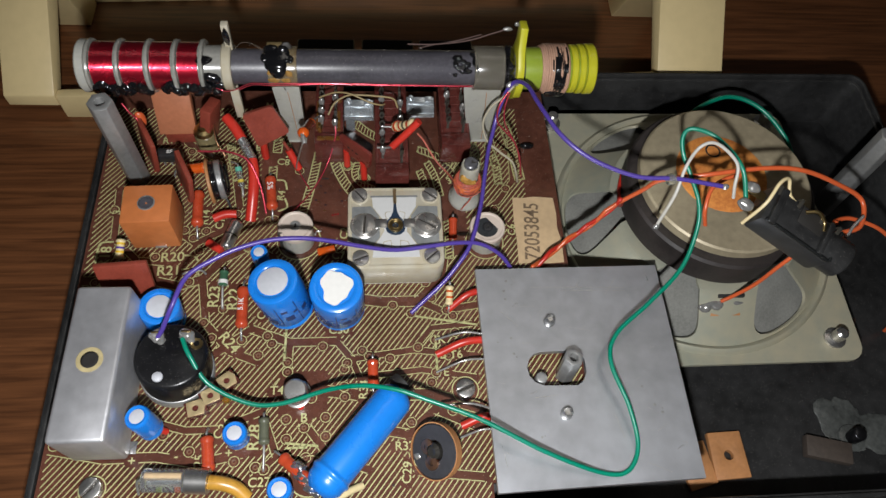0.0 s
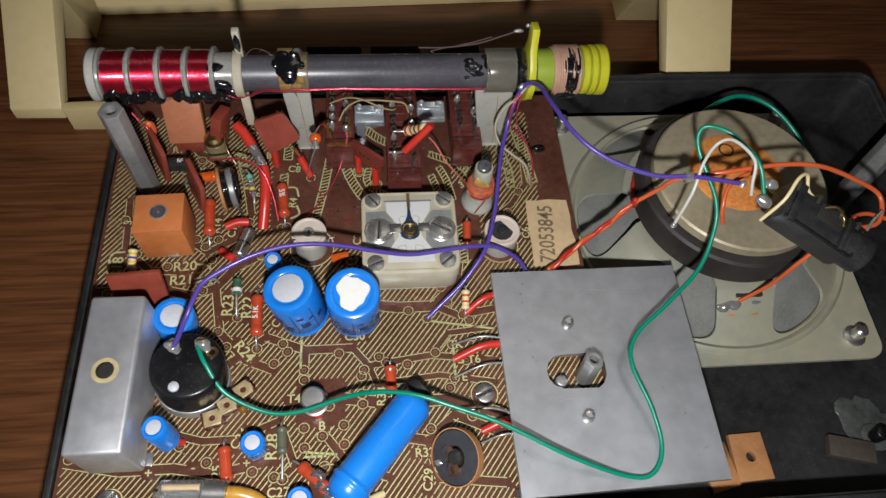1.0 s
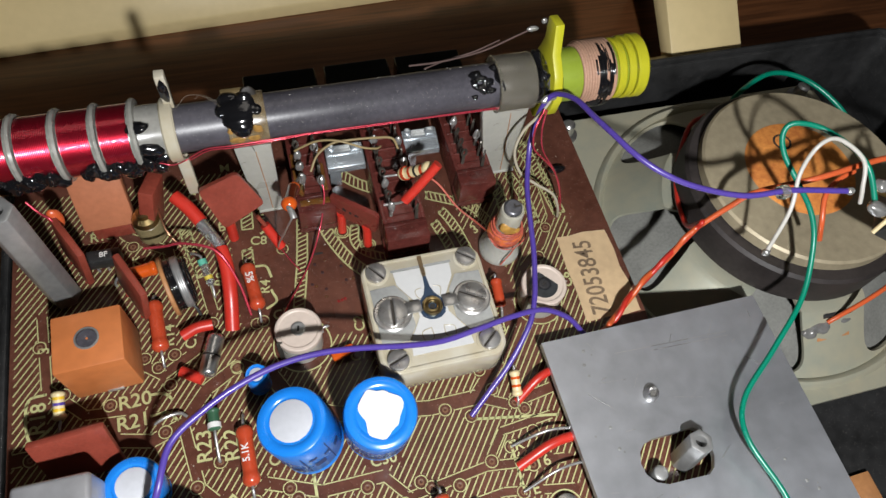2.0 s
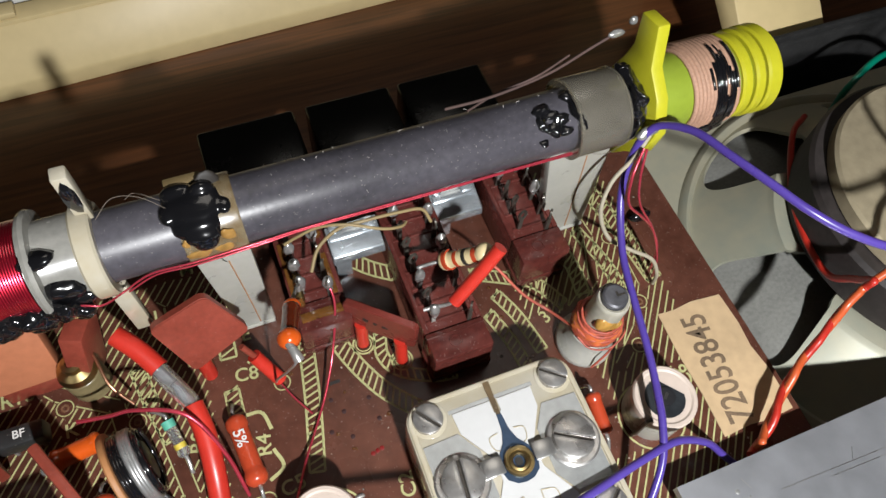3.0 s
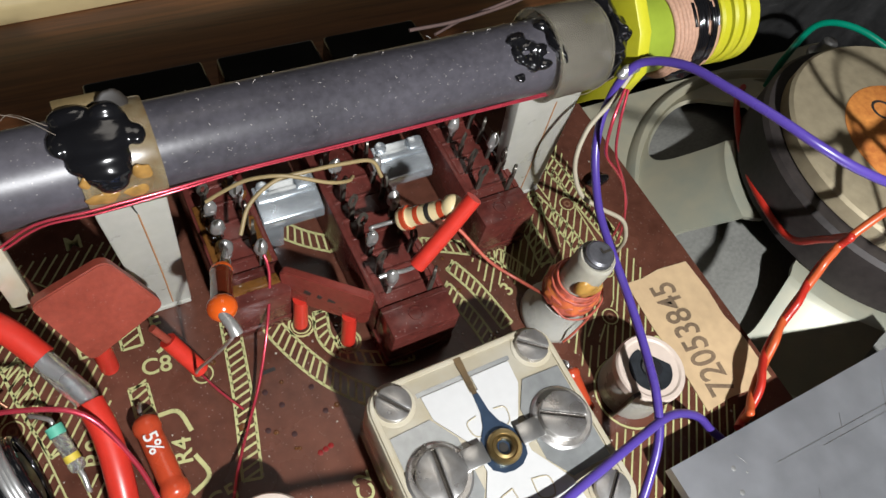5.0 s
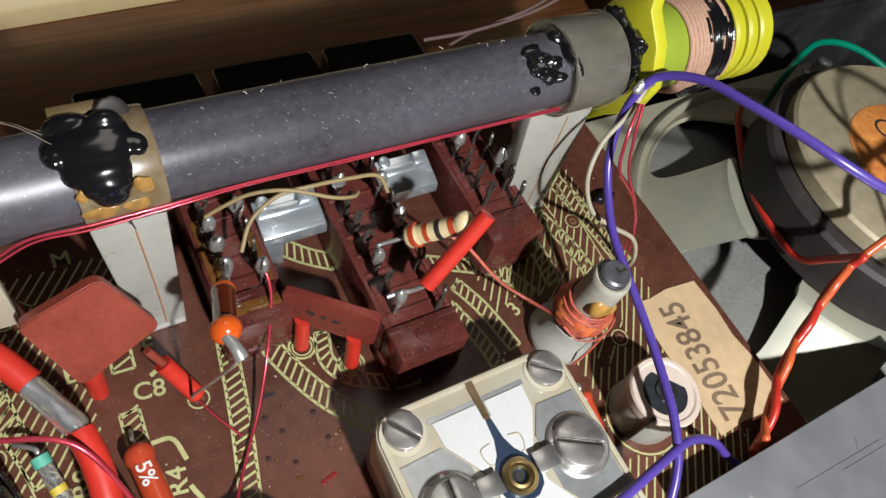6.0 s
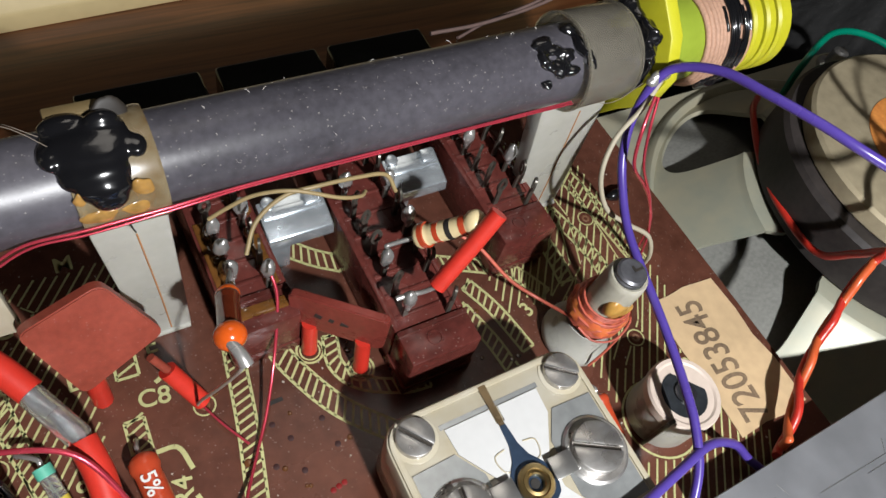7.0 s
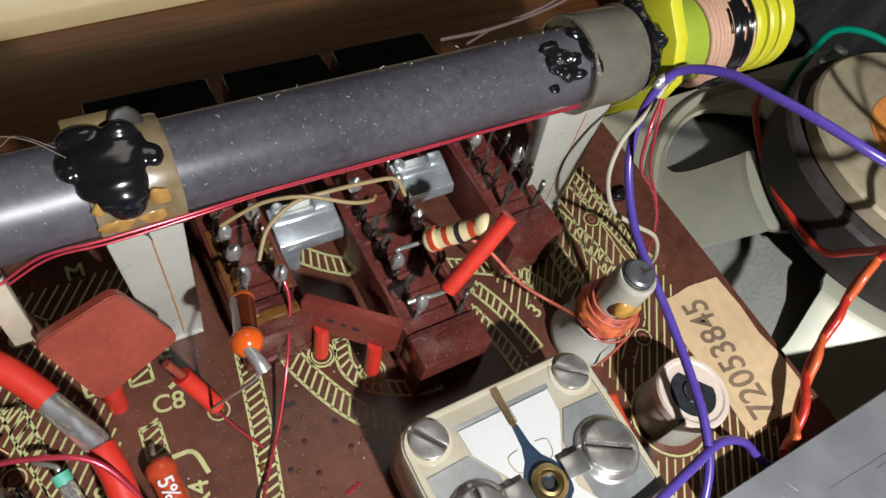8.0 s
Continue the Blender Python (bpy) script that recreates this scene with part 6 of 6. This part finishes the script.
wire("green insulated wire looping over the board and plate", [(-51.5, -31.5, 13.6), (-49.5, -35.7, 13), (-45.3, -41.5, 9), (-36.3, -45.6, 6.2), (-28.3, -46.0, 6.4), (-17.3, -43.9, 9), (-9.2, -44.1, 12), (-1.2, -45.9, 13.8), (6.6, -48.7, 13.4), (18.5, -53.3, 12.2), (33.0, -60.6, 9.6), (46.4, -65.4, 6.6), (53.3, -65.5, 6.1), (56.9, -59.9, 6.6), (55.9, -50.7, 8.6), (52.6, -39.8, 10.6), (55.0, -32.7, 11.6), (64.4, -25.2, 13.5), (73.5, -17.2, 17), (77.4, -9.1, 22.6), (77.5, -3.6, 27), (75.1, 2.4, 31), (73.1, 7.3, 34), (72.8, 10.4, 37), (74.8, 10.9, 39), (80.3, 7.9, 39), (84.9, -0.2, 38), (86.6, -7.4, 32.5)], 0.56, GREEN, group="insulated wires")
wire("green insulated wire behind the speaker magnet", [(96, 45.5, -4), (98.2, 47.1, 3), (109.1, 50.5, 5.5), (118.9, 46.2, 5), (126.1, 36.4, 2), (129.6, 30.4, -4), (130, 26, -13)], 0.7, GREEN, group="insulated wires")
wire("purple insulated wire arching over the capacitors", [(-57.4, -31.4, 13.6), (-55.8, -29.9, 15.5), (-52.9, -25.7, 20), (-50.2, -18.9, 21), (-44.4, -14.7, 21.5), (-37.9, -11.7, 22), (-30.9, -9.5, 21.6), (-23.5, -8.5, 20.5), (-16.1, -8.4, 18.5), (-8.4, -8.7, 16), (-0.5, -8.6, 13.8), (7.7, -7.3, 12.9), (15.9, -5.9, 12.2), (22.7, -5.1, 10), (28.5, -6.4, 6.2), (31.9, -8.8, 2.4), (34.0, -12.0, 1.4), (36.0, -16.0, 0.8)], 0.58, PURPLE, group="insulated wires")
wire("purple insulated wire rising from the board to the rod end", [(3.8, -20.6, 0.2), (8.2, -17.3, 2.6), (12.8, -13.8, 5.2), (16.5, -10.2, 8.0), (19.4, -6.6, 10.2), (21.2, -2.4, 11.8), (22.3, 1.3, 12.6), (23.6, 6.2, 13.3), (24.5, 11.0, 14.2), (25.5, 16.4, 15.0), (26.6, 21.7, 16.0), (27.9, 26.1, 18.0), (29.0, 29.6, 20.9), (30.3, 32.0, 24.8), (31.7, 32.9, 29.6), (33.4, 32.2, 32.4), (35.2, 28.0, 35.2), (36.4, 22.0, 36.8), (38.2, 16.2, 37.6), (40.4, 11.2, 37.6), (44.4, 6.8, 36.6), (50.4, 3.2, 35.2), (59.8, -0.4, 34.4), (69.4, -1.5, 35), (81.0, -4.0, 35)], 0.58, PURPLE, group="insulated wires", ends=(-1,))
solo("wire_loop", moved(lathe([(1.0, -0.8), (1.3, -0.9), (1.45, 0), (1.3, 0.9), (1.0, 0.8)], 20), 0, 0, 0, 0, 90, 0), CLEAR, "clear plastic loop gathering the wires", "wire tie", 67.9, -1.2, 34.4)
wire("white insulated wire bridging the speaker magnet", [(83.4, -6.0, 33), (82.8, -4.5, 36), (82.7, -0.6, 40), (77.4, 3.1, 43), (73.5, 3.0, 42), (71.3, 0.8, 37), (69.2, -4.2, 32), (66.4, -8.2, 23.5)], 0.42, WHITEW, group="insulated wires", ends=(-1,))
tw = [(36.5, -9.8, 1.6), (39.2, -8.3, 2.6), (44.5, -4.2, 3.4), (49.6, -0.9, 4.8), (54.6, 1.6, 7.0), (59.2, 4.1, 10.2), (62.7, 5.4, 15)]
for s, tail in ((0, [(67.1, 5.6, 19.5), (69.8, 4.6, 25.5), (78.7, 1.7, 32), (93.0, 2.2, 34), (103.3, 1.5, 34), (114.3, 0.1, 30), (122.9, -2.7, 26), (121.4, -9.3, 24), (115.5, -11.3, 24)]), (math.pi, [(64.6, 8.0, 9), (66.6, 12, 2.4), (69.2, 21, 0.4), (74.4, 31, -1), (83.6, 42.6, -2), (92, 47.6, -5)])):
    pts = []
    for k, p in enumerate(spline(tw, 4)[:-1]):
        pts.append((p.x + 0.8 * math.cos(k * 0.75 + s), p.y + 0.3 * math.cos(k * 0.75 + s), p.z + 1.0 + 0.8 * math.sin(k * 0.75 + s)))
    wire("orange-red insulated wire of a twisted pair", pts + tail, 0.62, ORANGE if s == 0 else RED, group="insulated wires")
wire("orange insulated wire running off past the jack", [(113.6, -9.6, 26), (114.2, -8.3, 25), (120.1, -7.2, 24), (131.0, -9.7, 20), (146, -14, 6), (155, -18, -12), (158, -19, -27.2)], 0.55, ORANGE, group="insulated wires")
wire("orange insulated wire curving over the magnet", [(80.2, -7.3, 22.2), (78.6, -5.8, 27), (80.1, -1.5, 30), (84, 1, 31), (88, 2, 31.5)], 0.55, ORANGE, group="insulated wires")
wire("orange insulated wire to the speaker terminal", [(106, -14, 22), (101.6, -16.0, 14), (99.4, -16.6, 5), (96, -17.0, -1.4), (93.4, -17.4, -4.2)], 0.55, ORANGE, group="insulated wires")
wire("thin beige wire wound about the jack lugs", [(86, -11, 29), (90, -9, 35), (93, -5.4, 38.5), (96, -4, 38), (97, -7, 35), (101, -10, 33)], 0.45, BEIGE)
wire("bare loop of wire at the jack end", [(112, -12.6, 25), (116, -12.6, 24), (118.6, -10, 25), (121.6, -7.6, 26)], 0.4, SOLDER)
for k, (a, b, r, m, lab) in enumerate((((10.0, -32.7, 0.6), (25, -29.6, 2.2), 1.0, RED, "red insulated wire tucked under the plate"), ((13.8, -19.9, 0.3), (25, -15.2, 2.4), 0.9, RED, "red insulated wire tucked under the plate"), ((15.2, -51.9, 1.5), (26, -50.2, 2.2), 1.0, RED, "red insulated wire tucked under the plate"), ((9.9, -28.4, 0.2), (25, -28.6, 2.2), 0.3, SOLDER, "tinned wire tucked under the plate"), ((9.7, -37.4, 0.2), (25, -35.0, 2.2), 0.3, SOLDER, "tinned wire tucked under the plate"), ((14.6, -54.6, 0.6), (26, -53.6, 2.0), 0.3, SOLDER, "tinned wire tucked under the plate"), ((10, -47.6, 5.0), (26, -49.4, 2.0), 0.3, SOLDER, "tinned wire tucked under the plate"))):
    mid = ((a[0] + b[0]) / 2, (a[1] + b[1]) / 2 + 0.8, max(a[2], b[2]) + 0.9)
    wire(lab, [a, mid, b], r, m, group="insulated wires" if r > 0.5 else "")
wire("thin cream wire drooping from the rod end", [(33.0, 33.0, 30), (30.4, 31.6, 27), (27.1, 30.6, 23.6), (25.2, 28.4, 19.6), (26.6, 26.0, 15), (30.4, 24.2, 12), (34.4, 22.4, 9.4), (36.2, 21.2, 5.2), (37.4, 21.6, 0.2)], 0.33, mat("cream_silk_wire", (0.38, 0.34, 0.25), 0.6))
wire("thin pink enamelled wire falling from the rod end", [(31.2, 31.4, 29), (28.9, 29.0, 26), (29.0, 27.4, 21.4), (32.4, 26.6, 17), (35.0, 26.0, 13.4), (37.2, 24.6, 8), (38.6, 24.4, 0.2)], 0.24, PINKWIRE)
wire("thin pink enamelled wire falling from the rod end", [(31.6, 31.2, 29), (30.6, 29.0, 25), (31.4, 27.4, 20), (35.2, 25.8, 13.2), (37.6, 24.0, 6), (38.8, 23.4, 0.2)], 0.2, PINKWIRE)
wire("thin red enamelled wire running down to the trimmer", [(-17.0, 35.0, 12.4), (-16.4, 33.4, 11.6), (-16.6, 31.3, 9.4), (-18.6, 27.0, 4.6), (-21.4, 22, 1.8), (-24.2, 17.8, 0.6), (-27.4, 12.4, 2.0), (-30.4, 5.4, 6.4)], 0.2, PINKWIRE)
wire("thin red wire from the switch to the slug coil", [(7.0, 30.0, 13), (8.9, 28.0, 12), (12.1, 23.9, 8.6), (15.6, 20.6, 6.6), (18.0, 15.2, 8.4), (20, 12.8, 9.6)], 0.24, WAXED)
wire("thin red enamelled wire on the board", [(-27.8, 26.2, 0.6), (-26.4, 23, 0.8), (-24.4, 19.6, 0.4)], 0.16, PINKWIRE)
wire("pink enamelled wire across the coils", [(-74.4, 36.6, 18), (-72.6, 34.9, 16), (-70.7, 33.5, 14.6), (-69.3, 31.7, 10), (-68.4, 30, 7)], 0.26, PINKWIRE)
wire("pink enamelled wire across the coils", [(-55.0, 26.9, 9), (-50.4, 25.6, 10.6), (-46.5, 24.6, 12), (-40.4, 21.8, 11.4), (-37.4, 16.6, 6.4), (-36.2, 11.0, 1)], 0.3, PINKWIRE)
wire("bare copper wire from the brass trimmer", [(-52.8, 40, 8), (-51.6, 36, 8.4), (-50.6, 31.6, 7), (-48.6, 29, 4)], 0.24, COPPER)
FLAX = mat("flax_coloured_wire", (0.29, 0.215, 0.10), 0.5, var=0.15)
wire("flax-coloured wire looped below the rod", [(-18.4, 36.4, 13.4), (-16.4, 38.6, 16), (-12.8, 39.6, 18), (-8.9, 39.3, 18.6), (-3.4, 39.5, 17.8), (0.4, 39.6, 16.6), (1.6, 38.4, 14.2)], 0.27, FLAX)
wire("flax-coloured wire looped below the rod", [(-21.0, 41.4, 15), (-18.9, 41.2, 16.4), (-15.7, 40.8, 18), (-11.6, 39.4, 18.8), (-6.5, 38.0, 17), (-3.4, 38.4, 15.4), (-2.2, 39.4, 14.6)], 0.25, FLAX)
wire("tinned lead of a small resistor on the board", [(-57, -8.4, 2), (-54.6, -7.6, 2.2), (-52.2, -7.2, 1.6), (-51.2, -7.6, 0.2)], 0.35, SOLDER)

# ---- case floor bits ----
hex_post("zinc hexagonal post standing on the case floor", 151.5, 28, FLOOR, 14, 6.5)
ft = thing("fibre_tab", "brown fibre tab with a round hole on the case floor", "tab", 95.2, -56.2, FLOOR + 0.05, 0, 0, -2, group="fibre tabs")
part("tab", prism([(-5.2, 6.4), (4.6, 7.0), (5.4, -6.2), (-5.0, -7.0)], 0, 2, 0.15, [disc_pts(1.4, 16)]), FIBRE, ft)
ft = thing("fibre_tab", "brown fibre tab partly under the aluminium plate", "tab", 86.0, -58, FLOOR + 0.05, 0, 0, 8, group="fibre tabs")
part("tab", prism([(-5.2, 6.4), (3.6, 6.0), (3.6, -6.2), (-5.0, -7.0)], 0, 1.6, 0.15), FIBRE, ft)
gs = thing("rubber_pad", "dark brown rubber pad glued to the case floor", "pad", 125.6, -56.0, FLOOR + 0.05, 0, 0, -14)
part("pad", box(13.5, 6.2, 3.0, 0, 0, 0, 0.3), mat("dark_brown_rubber", (0.06, 0.045, 0.035), 0.7, var=0.2), gs)
GLUE = mat("cloudy_glue", (0.085, 0.09, 0.085), 0.3, var=0.35, blot=90)
solo("glue_patch", blob([(0, 0, 0, 7, 8, 0.5), (10, -2, 0, 7, 6, 0.45), (-4, 5, 0, 4, 4, 0.4)], 9, 3, 0.35), GLUE, "cloudy dried glue smeared on the case floor", "glue", 134, -49, FLOOR + 0.2)
bo = thing("case_bolt", "dark threaded bolt standing in the case floor", "bolt", 134.6, -52.6, FLOOR)
part("shank", cyl(2.0, 6, 0, 0.4, 18), mat("blackened_steel", (0.05, 0.05, 0.055), 0.3, metal=0.9), bo)
part("washer", cyl(4.0, 1.0, 0.3, 0.2, 24), GLUE, bo)
ft = thing("fibre_tab", "dark brown tab screwed beside the speaker corner", "tab", 142.0, -19.0, FLOOR + 0.05, 0, 0, -28, group="fibre tabs")
part("tab", box(9, 14, 1.6, 0, 0, 0, 0.2), mat("umber_tab", (0.10, 0.05, 0.035), 0.6, var=0.2), ft)
